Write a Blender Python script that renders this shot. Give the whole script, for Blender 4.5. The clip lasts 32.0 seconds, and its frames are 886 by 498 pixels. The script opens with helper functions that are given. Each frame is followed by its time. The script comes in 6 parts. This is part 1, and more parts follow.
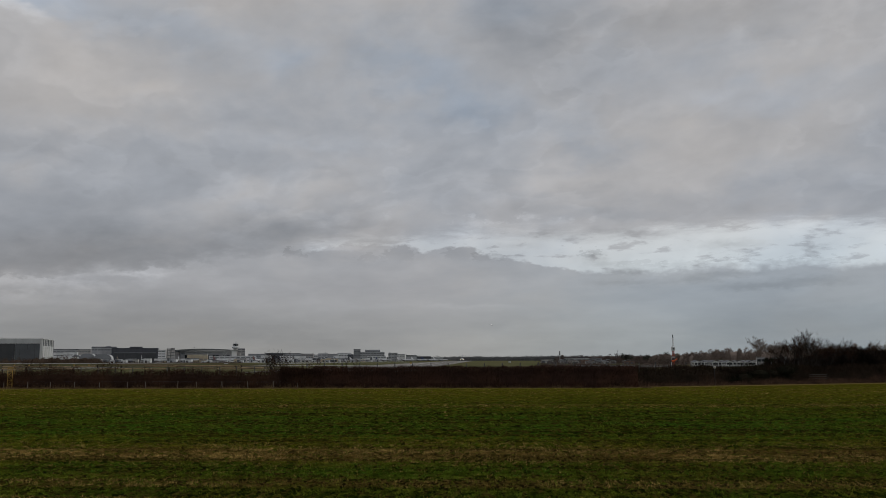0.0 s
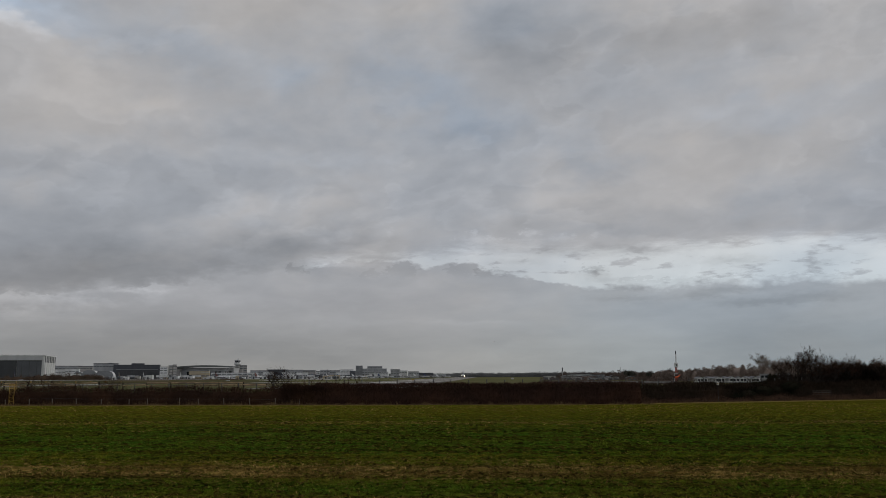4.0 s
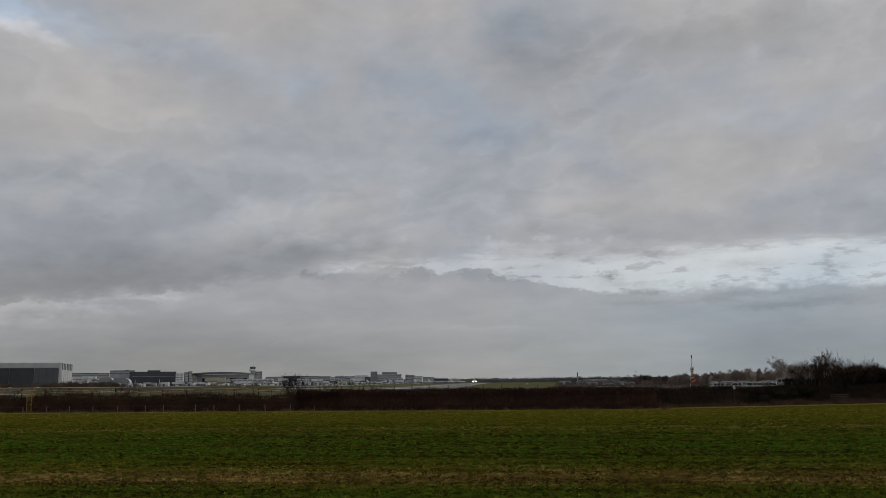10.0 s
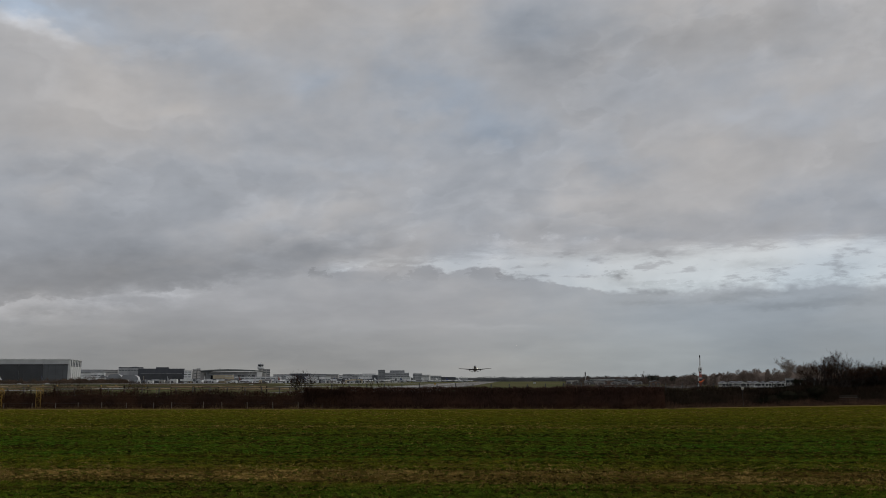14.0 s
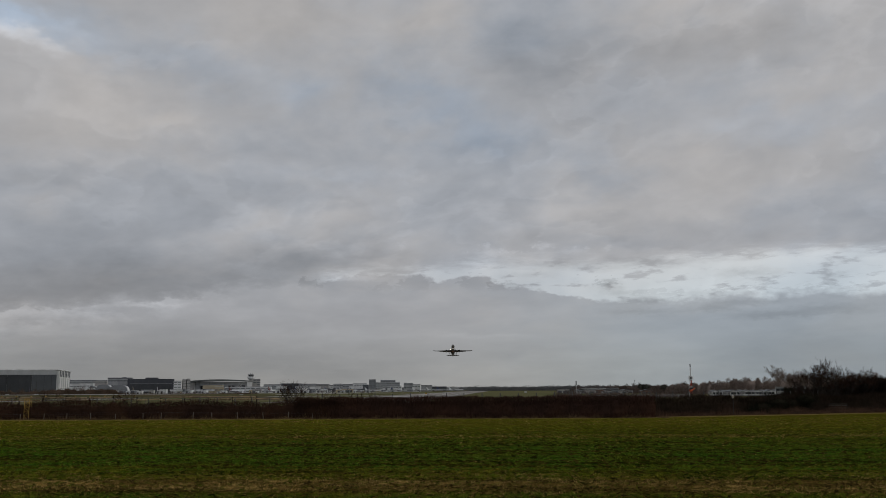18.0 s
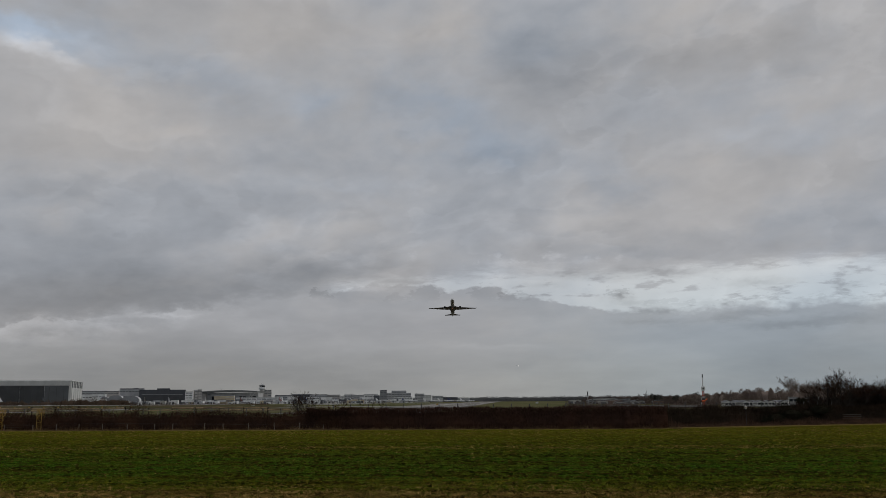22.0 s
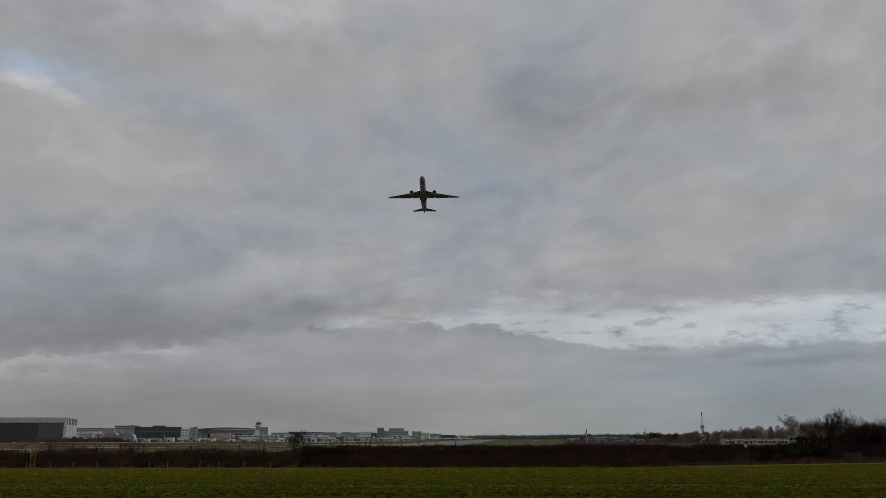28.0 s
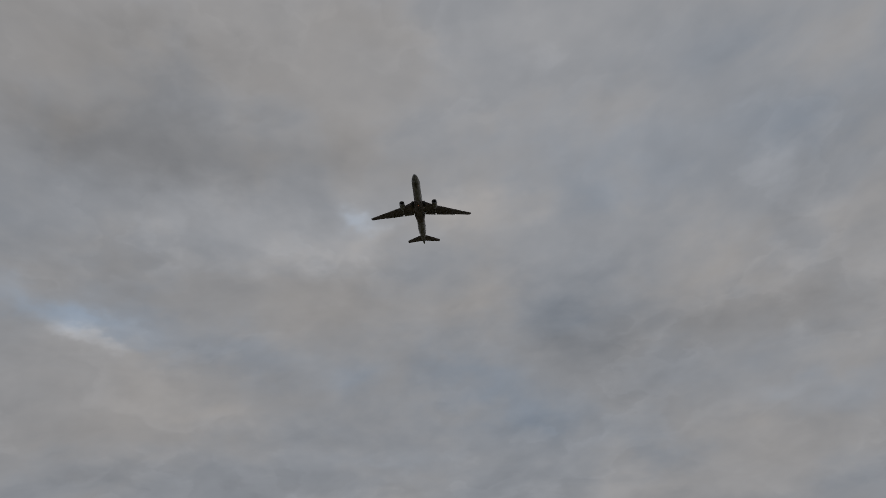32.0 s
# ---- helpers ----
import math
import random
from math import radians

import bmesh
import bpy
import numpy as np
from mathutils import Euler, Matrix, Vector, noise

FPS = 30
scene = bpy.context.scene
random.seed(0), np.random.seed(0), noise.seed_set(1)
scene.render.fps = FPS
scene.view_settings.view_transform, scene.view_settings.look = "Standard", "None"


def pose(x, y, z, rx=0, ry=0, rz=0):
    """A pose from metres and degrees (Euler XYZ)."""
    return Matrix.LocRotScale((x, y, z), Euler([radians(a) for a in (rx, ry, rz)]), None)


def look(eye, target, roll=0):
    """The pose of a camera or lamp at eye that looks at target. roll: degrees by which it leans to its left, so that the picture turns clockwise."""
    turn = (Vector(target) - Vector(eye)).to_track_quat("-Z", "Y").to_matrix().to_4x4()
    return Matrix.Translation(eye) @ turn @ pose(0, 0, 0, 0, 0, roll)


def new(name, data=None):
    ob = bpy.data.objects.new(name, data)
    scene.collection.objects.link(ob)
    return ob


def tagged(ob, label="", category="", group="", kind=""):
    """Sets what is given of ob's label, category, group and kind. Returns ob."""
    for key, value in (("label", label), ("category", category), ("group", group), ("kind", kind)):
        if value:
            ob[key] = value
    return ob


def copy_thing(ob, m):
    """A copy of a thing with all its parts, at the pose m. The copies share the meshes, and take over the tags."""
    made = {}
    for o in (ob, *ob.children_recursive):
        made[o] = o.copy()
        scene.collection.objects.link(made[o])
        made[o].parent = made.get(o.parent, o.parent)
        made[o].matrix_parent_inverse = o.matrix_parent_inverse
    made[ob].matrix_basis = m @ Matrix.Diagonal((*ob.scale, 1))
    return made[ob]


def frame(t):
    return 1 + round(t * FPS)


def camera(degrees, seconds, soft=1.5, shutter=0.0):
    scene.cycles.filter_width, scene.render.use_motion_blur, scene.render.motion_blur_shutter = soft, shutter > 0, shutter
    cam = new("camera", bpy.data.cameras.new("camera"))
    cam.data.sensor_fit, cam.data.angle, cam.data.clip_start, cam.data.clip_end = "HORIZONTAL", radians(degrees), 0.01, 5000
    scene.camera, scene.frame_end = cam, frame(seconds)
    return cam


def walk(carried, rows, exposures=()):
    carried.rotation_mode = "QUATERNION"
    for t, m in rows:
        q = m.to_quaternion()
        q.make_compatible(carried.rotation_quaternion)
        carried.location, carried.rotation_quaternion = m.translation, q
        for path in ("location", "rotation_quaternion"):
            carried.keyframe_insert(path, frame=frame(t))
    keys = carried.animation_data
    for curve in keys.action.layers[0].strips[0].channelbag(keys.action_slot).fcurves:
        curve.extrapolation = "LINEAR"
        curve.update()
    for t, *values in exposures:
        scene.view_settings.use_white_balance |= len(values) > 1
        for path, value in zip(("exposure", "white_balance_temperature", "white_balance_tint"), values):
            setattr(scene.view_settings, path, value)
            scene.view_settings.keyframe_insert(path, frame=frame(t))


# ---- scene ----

# ---------------------------------------------------------------- camera
EYE = (0.0, 0.0, 4.5)
PATH = [
    (0, 96.93, 0.19, 2.57), (0.5, 97.13, 0.17, 2.76), (1, 97.45, 0.17, 2.87), (1.5, 97.50, 0.22, 3.11),
    (2, 97.50, 0.21, 3.46), (2.5, 97.52, 0.46, 3.29), (3, 97.71, 0.32, 2.66), (3.5, 97.82, 0.23, 2.67),
    (5.5, 98.33, 0.37, 2.93), (6, 98.33, 0.37, 3.03), (6.5, 98.45, 0.41, 3.22), (7, 98.33, 0.37, 2.99),
    (7.5, 98.30, 0.40, 2.95), (8, 98.21, 0.46, 3.00), (8.5, 98.26, 0.35, 3.29), (9, 98.31, 0.43, 3.48),
    (9.5, 98.36, 0.47, 3.58), (10, 98.30, 0.50, 3.64), (10.5, 98.18, 0.35, 3.73), (11, 98.24, 0.24, 3.89),
    (11.5, 98.09, 0.29, 4.07), (12, 98.08, 0.12, 3.84), (12.5, 98.32, 0.03, 4.02), (13, 98.16, 0.04, 4.27),
    (13.5, 98.27, 0.04, 4.17), (14, 98.22, 0.15, 4.11), (14.5, 98.33, 0.22, 4.06), (16.5, 98.80, 0.46, 3.42),
    (17, 98.77, 0.50, 3.46), (17.5, 98.71, 0.37, 3.38), (18, 98.80, 0.34, 3.54), (18.5, 98.97, 0.26, 3.64),
    (19, 99.14, 0.37, 3.74), (19.5, 99.29, 0.36, 3.86), (20, 99.23, 0.32, 3.92), (20.5, 99.06, 0.29, 4.00),
    (21, 99.17, 0.32, 3.99), (21.5, 99.42, 0.38, 3.84), (22, 99.46, 0.36, 4.23), (22.5, 99.80, 0.54, 4.08),
    (23, 99.87, 0.44, 4.12), (23.5, 99.99, 0.43, 4.21), (24, 100.05, 0.34, 4.32), (24.5, 100.33, 0.25, 4.23),
    (25, 100.55, 0.26, 4.18), (25.5, 100.72, 0.22, 4.22), (27.5, 101.54, 0.29, 4.18), (28, 101.77, 0.26, 4.09),
    (28.5, 103.10, 0.33, 4.32), (29, 104.04, 0.58, 4.02), (29.5, 105.63, 0.68, 4.30), (30, 107.03, 0.67, 5.10),
    (30.5, 108.98, 1.07, 5.06), (31, 111.23, 1.13, 5.65), (31.5, 114.01, 1.25, 5.80), (32, 116.45, 1.77, 7.21),
]

cam = camera(52.0, 32.0, soft=0.7)
walk(cam, [(t, pose(*EYE, rx, ry, rz)) for t, rx, ry, rz in PATH],
     exposures=[(0.0, 0.05), (12.0, 0.05), (22.0, 0.0), (26.0, -0.06), (28.0, -0.13), (29.0, -0.26), (30.0, -0.39), (31.0, -0.47), (32.0, -0.47)])

# ---------------------------------------------------------------- world and sun
TONE = 0.630
SUN_AZ, SUN_EL = 75.0, 24.0        # degrees to the right of the runway's line, and up


def build_world():
    world = bpy.data.worlds.new("overcast_sky")
    scene.world = world
    world.use_nodes = True
    nt = world.node_tree
    nt.nodes.clear()
    N, L = nt.nodes.new, nt.links.new

    def put(sock, v):
        if isinstance(v, (int, float, tuple)):
            sock.default_value = v
        else:
            L(v, sock)

    def m(op, a, b=0.0, c=0.0, clamp=False):
        n = N("ShaderNodeMath")
        n.operation, n.use_clamp = op, clamp
        for s, v in zip(n.inputs, (a, b, c)):
            put(s, v)
        return n.outputs[0]

    def step(v, lo, hi):
        n = N("ShaderNodeMapRange")
        n.interpolation_type = "SMOOTHSTEP"
        put(n.inputs[0], v)
        n.inputs[1].default_value, n.inputs[2].default_value = lo, hi
        return n.outputs[0]

    def vec(x, y, z=0.0):
        n = N("ShaderNodeCombineXYZ")
        for s, v in zip(n.inputs, (x, y, z)):
            put(s, v)
        return n.outputs[0]

    def noisy(v, scale, detail=5.0, rough=0.55, w=0.0):
        n = N("ShaderNodeTexNoise")
        n.noise_dimensions = "4D"
        L(v, n.inputs["Vector"])
        n.inputs["W"].default_value = w
        n.inputs["Scale"].default_value, n.inputs["Detail"].default_value = scale, detail
        n.inputs["Roughness"].default_value = rough
        return m("SUBTRACT", n.outputs["Fac"], 0.5)

    tc = N("ShaderNodeTexCoord")
    sep = N("ShaderNodeSeparateXYZ")
    L(tc.outputs["Generated"], sep.inputs[0])
    x, y, z = sep.outputs
    az = m("MULTIPLY", m("ARCTAN2", x, y), 57.2958)
    el = m("MULTIPLY", m("ARCSINE", z), 57.2958)
    # places on the cloud sheet: long and flat near the horizon, rounder overhead
    high = m("MULTIPLY", m("LOGARITHM", m("MULTIPLY_ADD", m("MAXIMUM", el, -1.0), 0.1, 1.2), 2.71828), 2.7)
    high = m("MULTIPLY_ADD", m("MAXIMUM", m("SUBTRACT", el, 18.0), 0.0), 0.022, high)
    wide = m("MULTIPLY", az, m("MULTIPLY_ADD", step(el, 18.0, 46.0), -0.016, 0.058))
    flat = vec(wide, m("MULTIPLY_ADD", az, -0.007, high))

    sphere = vec(m("MULTIPLY_ADD", noisy(flat, 2.0, 4, 0.5, 1.2), 0.16, wide),
                 m("MULTIPLY_ADD", noisy(flat, 2.0, 4, 0.5, 2.2), 0.16, m("MULTIPLY_ADD", az, -0.007, high)))
    wx = m("MULTIPLY_ADD", noisy(flat, 1.9, 4, 0.55, 1.0), 5.0, m("MULTIPLY", noisy(flat, 5.0, 3, 0.5, 1.5), 4.5))
    wy = m("MULTIPLY_ADD", noisy(flat, 1.9, 4, 0.55, 4.0), 2.0, m("MULTIPLY", noisy(flat, 5.0, 3, 0.5, 4.5), 2.6))
    wx = m("MULTIPLY_ADD", noisy(flat, 13.0, 4, 0.5, 51.0), 1.5, wx)
    wy = m("MULTIPLY_ADD", noisy(flat, 13.0, 4, 0.5, 54.0), 1.1, wy)
    grow = step(el, -1.0, 12.0)
    wx, wy = m("MULTIPLY", wx, m("ADD", grow, 0.25)), m("MULTIPLY", wy, m("ADD", grow, 0.12))
    warped = (m("ADD", az, wx), m("ADD", el, wy))

    def bump(a, e, w, h, turn=0.0, v=None):
        """1 in the middle of a soft patch of the cloud deck, 0 away from it."""
        px, py = v or warped
        c, q = math.cos(radians(turn)), math.sin(radians(turn))
        u = m("MULTIPLY_ADD", px, c / w, m("MULTIPLY_ADD", py, q / w, -(a * c + e * q) / w))
        t = m("MULTIPLY_ADD", py, c / h, m("MULTIPLY_ADD", px, -q / h, (a * q - e * c) / h))
        return m("POWER", 0.36788, m("MULTIPLY_ADD", u, u, m("MULTIPLY", t, t)))

    tone, tint = 0.0, 0.0

    def deck(a, e, w, h, bright, warm=0.0, turn=0.0):
        nonlocal tone, tint
        b = bump(a, e, w, h, turn)
        tone = m("MULTIPLY_ADD", b, bright, tone)
        if warm:
            tint = m("MULTIPLY_ADD", b, warm, tint)

    # patches of the deck: bearing, height in degrees, half width, half height, brightness, warmth, lean
    deck(-23.0, 6.7, 10.0, 1.5, -0.07, 0.0)
    deck(-12.0, 7.9, 6.0, 1.1, -0.05, 0.1)
    deck(-22.0, 1.5, 12.0, 2.5, -0.03, 0.0)
    deck(-22, 1, 8, 3, -0.035)
    deck(-16, 7, 5, 2.2, 0.037)
    deck(-10, 1, 5, 2.2, -0.027)
    deck(-22, 7, 5, 2.2, 0.026)
    deck(19.0, 2.2, 8.0, 2.2, -0.034, -0.5)
    deck(-29.5, 1.6, 4.0, 2.4, -0.018)
    # the upper deck: warm lit clumps and blue-grey thin places
    deck(-30.3, 21.4, 4.0, 0.9, 0.030, -5.2, -10)
    deck(-29.2, 20.3, 2.0, 0.5, 0.100, 0.5, -14)
    deck(-31.2, 20.1, 1.1, 0.5, 0.050, 0.0)
    deck(-25.5, 21.3, 4.0, 1.2, -0.018, -2.2, -24)
    deck(-19.0, 19.9, 4.4, 1.1, -0.014, -2.2, -15)
    deck(-13.2, 18.8, 1.9, 0.8, 0.000, -1.5)
    deck(-6.2, 18.9, 3.2, 1.3, -0.024, -2.4, -15)
    deck(-1.8, 17.0, 2.7, 1.9, -0.022, -2.2, -20)
    deck(3.3, 21.3, 4.8, 2.4, -0.042, -1.8)
    deck(8.4, 17.6, 4.3, 1.5, -0.022, -1.6, 10)
    deck(6.6, 13.0, 1.9, 1.0, -0.024, -1.8, -10)
    deck(-24.3, 17.5, 5.2, 2.7, 0.022, 1.2, -20)
    deck(-28.3, 14.0, 4.8, 2.1, 0.000, 1.0)
    deck(-14.1, 23.1, 5.8, 2.0, 0.004, 1.0)
    deck(-3.9, 23.6, 2.7, 2.0, 0.020, 1.2)
    deck(13.3, 23.0, 4.8, 1.7, 0.032, 1.2)
    deck(17.2, 20.4, 3.2, 1.5, -0.018, 0.2)
    deck(19.5, 17.5, 3.9, 1.4, 0.022, 1.2)
    deck(14.0, 13.0, 5.9, 1.7, 0.022, 1.0)
    deck(3.5, 10.9, 6.5, 0.9, 0.034, 0.8)
    deck(2.2, 14.9, 2.2, 0.7, 0.012, 0.5)
    deck(16.8, 15.8, 4.6, 0.9, 0.008, -1.2)
    deck(-10.2, 13.4, 3.5, 0.6, 0.018, -0.5)
    deck(-17.0, 14.8, 5.5, 0.8, -0.012, 0.0)
    deck(-15.5, 11.5, 5.8, 0.6, -0.014, 0.2)
    deck(-10.9, 10.2, 4.7, 0.8, 0.022, 0.7)
    deck(-25.8, 9.5, 6.2, 1.5, -0.022, 0.1)
    deck(-19.5, 7.8, 6.1, 1.4, -0.020, 0.1)
    deck(7.7, 8.9, 5.4, 0.5, -0.022, -0.8)
    deck(17.0, 9.6, 6.2, 1.1, -0.014, -0.6)
    deck(12.2, 10.4, 2.2, 0.5, 0.015, 0.4)
    deck(22.5, 21.9, 2.3, 1.8, 0.030, 0.6)
    deck(-20.6, 16.3, 3.3, 0.6, 0.014, 0.5)
    deck(10.3, 20.0, 2.3, 0.9, 0.012, 0.3)
    deck(-9.5, 16.1, 4.5, 0.9, 0.012, 0.6)
    deck(-13.4, 27.7, 1.3, 0.7, 0.050, -2.4)
    deck(-26.1, 31.1, 7.9, 2.0, -0.032, 0.4)
    deck(-33.4, 31.8, 4.6, 2.5, -0.022, 0.4)
    deck(-22.0, 27.3, 6.8, 2.0, 0.040, 0.8)
    deck(-17.3, 25.4, 5.1, 1.0, 0.020, 0.6)
    deck(3.9, 32.0, 7.6, 2.1, 0.000, -1.8)
    deck(19.4, 31.6, 5.9, 2.1, -0.012, -2.0)
    deck(6.4, 29.2, 4.5, 1.3, 0.000, -1.4)
    deck(-4.8, 28.7, 3.9, 1.2, 0.034, 0.8)
    deck(17.1, 29.1, 2.5, 1.0, 0.030, 0.3)
    deck(19.2, 25.5, 2.8, 1.4, 0.028, 0.8)
    deck(4.8, 20.4, 5.0, 1.8, -0.012, 0.1)
    deck(-1.8, 16.2, 4.5, 1.6, -0.016, -1.4)
    deck(-6.7, 18.1, 3.2, 1.3, -0.006, -0.8)
    deck(-14.2, 32.4, 4.7, 1.4, -0.010, 0.4)
    deck(12.7, 24.8, 5.1, 1.4, 0.008, 0.5)
    deck(-28.4, 23.8, 5.9, 1.4, -0.014, 0.3)
    deck(-11.5, 22.0, 5.8, 1.4, 0.008, 0.5)
    deck(-28.6, 37.2, 11.7, 2.7, -0.035, 0.3)
    deck(-0.5, 39.5, 8.3, 2.1, 0.020, 0.6)
    deck(16.2, 37.0, 6.7, 1.8, -0.012, -1.2)
    deck(-11.8, 40.5, 5.6, 1.4, -0.015, 0.2)
    deck(-5.7, 27.2, 9.0, 2.6, 0.026, 0.6)
    deck(8.0, 26.0, 7.0, 2.6, 0.022, 0.5)
    deck(-25.9, 32.6, 10.6, 2.1, -0.022, 0.3)
    deck(-15.2, 26.5, 4.2, 1.5, 0.030, 0.8)
    deck(10.8, 20.8, 12.6, 1.8, -0.014, 0.2)
    deck(-29.9, 16.7, 6.0, 1.4, 0.016, 0.3)

    # texture of the deck: soft warm clumps of cloud, and blue-grey thin places between them
    big = m("MULTIPLY_ADD", noisy(sphere, 2.6, 3, 0.45, 3.0), 0.5, noisy(sphere, 1.15, 2, 0.42, 2.0))
    big = m("MULTIPLY_ADD", noisy(sphere, 9.0, 4, 0.55, 7.0), 0.16, big)
    clump = step(big, -0.12, 0.10)
    lit = m("MULTIPLY", m("MULTIPLY", clump, m("SUBTRACT", 1.0, clump)), 4.0)
    thick = noisy(sphere, 3.6, 4, 0.5, 2.5)
    mottle = noisy(sphere, 8.0, 3, 0.5, 9.5)
    opened = step(big, -0.13, -0.26)
    rough = m("MULTIPLY_ADD", m("SUBTRACT", clump, 0.5), 0.022, m("MULTIPLY_ADD", lit, 0.010, m("MULTIPLY_ADD", thick, 0.075, m("MULTIPLY_ADD", mottle, 0.045, m("MULTIPLY", opened, 0.022)))))
    # crisp lit borders of overlapping sheets, fading inwards, only here and there
    for scale, w, k in ((2.1, 31.0, 0.017), (3.7, 33.0, 0.014), (1.4, 35.0, -0.015)):
        n = noisy(sphere, scale, 5, 0.5, w)
        sheet = m("MULTIPLY", m("MULTIPLY", step(n, -0.01, 0.035), step(n, 0.15, 0.01)), step(noisy(sphere, 1.7, 2, 0.4, w + 1.0), -0.04, 0.12))
        rough = m("MULTIPLY_ADD", sheet, k, rough)
    body = m("MULTIPLY_ADD", step(el, 2.0, 9.0), 0.6, 0.4)
    tone = m("MULTIPLY_ADD", rough, m("MULTIPLY", body, m("MULTIPLY_ADD", step(el, 20.0, 30.0), -0.65, 1.25)), tone)
    tint = m("MULTIPLY_ADD", m("MULTIPLY_ADD", m("SUBTRACT", clump, 0.5), 1.7, m("MULTIPLY", thick, 1.5)), body, tint)
    tint = m("MULTIPLY_ADD", step(el, 24.0, 34.0), 0.8, tint)
    tone = m("MULTIPLY", tone, m("MULTIPLY_ADD", step(el, 21.0, 31.0), 0.55, 1.08))
    tone = m("ADD", tone, TONE)
    tone = m("MULTIPLY_ADD", step(el, 24.0, 36.0), 0.04, tone)
    # faint long streaks in the low bank
    streak = noisy(vec(m("MULTIPLY", az, 0.05), m("MULTIPLY", el, 0.26)), 2.6, 5, 0.55, 16.0)
    tone = m("MULTIPLY_ADD", m("MULTIPLY", streak, step(el, 8.0, 4.0)), 0.085, tone)
    tone = m("MULTIPLY_ADD", bump(-1.5, 3.2, 4.0, 0.16, 0.0), 0.02, tone)

    # the clear gap over the low bank: bank_top < el < gap_top
    def along(a, w):
        u = m("MULTIPLY_ADD", az, 1 / w, -a / w)
        return m("POWER", 0.36788, m("MULTIPLY", u, u))

    puff = m("MULTIPLY_ADD", noisy(vec(m("MULTIPLY", az, 0.25), m("MULTIPLY", el, 0.45)), 1.6, 3, 0.5, 5.0), 0.8, m("MULTIPLY", noisy(vec(m("MULTIPLY", az, 0.25), m("MULTIPLY", el, 0.45)), 5.0, 3, 0.5, 5.5), 0.75))
    puff2 = noisy(vec(m("MULTIPLY", az, 0.16), m("MULTIPLY", el, 0.8)), 2.0, 6, 0.65, 6.0)
    bank = m("ADD", 4.8, m("MULTIPLY_ADD", along(-9.5, 4.5), 1.95, m("MULTIPLY", along(-1.5, 6.0), 1.9)))
    bank = m("MULTIPLY_ADD", along(-5.4, 0.9), 0.3, m("MULTIPLY_ADD", along(-1.6, 0.9), 0.25, bank))
    bank = m("MULTIPLY_ADD", along(16.0, 9.0), 0.55, bank)
    bank = m("MULTIPLY_ADD", puff, 1.25, bank)
    roof = m("ADD", 7.55, m("MULTIPLY_ADD", along(1.0, 6.0), 0.75, m("MULTIPLY", along(17.0, 9.0), 0.9)))
    roof = m("MULTIPLY_ADD", puff2, 2.2, roof)
    above = step(m("DIVIDE", m("SUBTRACT", el, bank), m("MULTIPLY_ADD", step(az, 3.0, 12.0), 1.8, 1.0)), -0.06, 0.16)
    below = step(m("SUBTRACT", roof, el), -0.25, 1.0)
    side = step(az, -12.5, -10.0)
    gap = m("MULTIPLY", m("MULTIPLY", above, below), side)
    wisps = step(noisy(vec(m("MULTIPLY", az, 0.20), m("MULTIPLY", el, 0.75)), 2.4, 6, 0.6, 8.0), 0.02, 0.16)
    gap = m("MULTIPLY", gap, m("SUBTRACT", 1.0, m("MULTIPLY", wisps, m("MULTIPLY_ADD", step(az, 3.0, 12.0), -0.25, 0.95))))
    # ragged underside of the dark shelf at the left, with a bright rim below
    ragged = noisy(vec(m("MULTIPLY", az, 0.22), m("MULTIPLY", el, 0.5)), 2.6, 5, 0.62, 21.0)
    shelf = m("SUBTRACT", el, m("MULTIPLY_ADD", m("MULTIPLY_ADD", ragged, 1.3, puff), 1.3, m("MULTIPLY_ADD", m("ADD", az, 30.0), 0.115, 4.5)))
    left = step(az, -9.0, -15.0)
    dark = m("MULTIPLY", m("MULTIPLY", step(shelf, -0.25, 0.55), step(shelf, 3.4, 0.3)), left)
    rim = m("MULTIPLY", m("MULTIPLY", step(shelf, 0.05, -0.2), step(shelf, -1.9, -0.1)), step(az, -12.0, -24.0))
    torn = step(noisy(vec(m("MULTIPLY", az, 0.16), m("MULTIPLY", el, 0.34)), 2.2, 4, 0.6, 23.0), -0.10, 0.10)
    rim = m("MULTIPLY", rim, m("MULTIPLY_ADD", torn, 1.3, 0.15))
    tone = m("MULTIPLY_ADD", dark, -0.045, m("MULTIPLY_ADD", rim, 0.05, tone))
    # small bright breaks over the gap
    spot = m("MULTIPLY", step(noisy(vec(m("MULTIPLY", az, 0.2), m("MULTIPLY", el, 0.4)), 3.0, 4, 0.6, 12.0), 0.07, 0.17), bump(1.0, 8.9, 7.5, 0.8, -2.0, (az, el)))
    tone = m("MULTIPLY_ADD", spot, 0.05, tone)
    # small dark puffs and streaks along and in the gap
    near = (m("MULTIPLY_ADD", noisy(flat, 22.0, 4, 0.6, 14.0), 2.2, az), m("MULTIPLY_ADD", noisy(flat, 22.0, 4, 0.6, 15.0), 0.7, el))
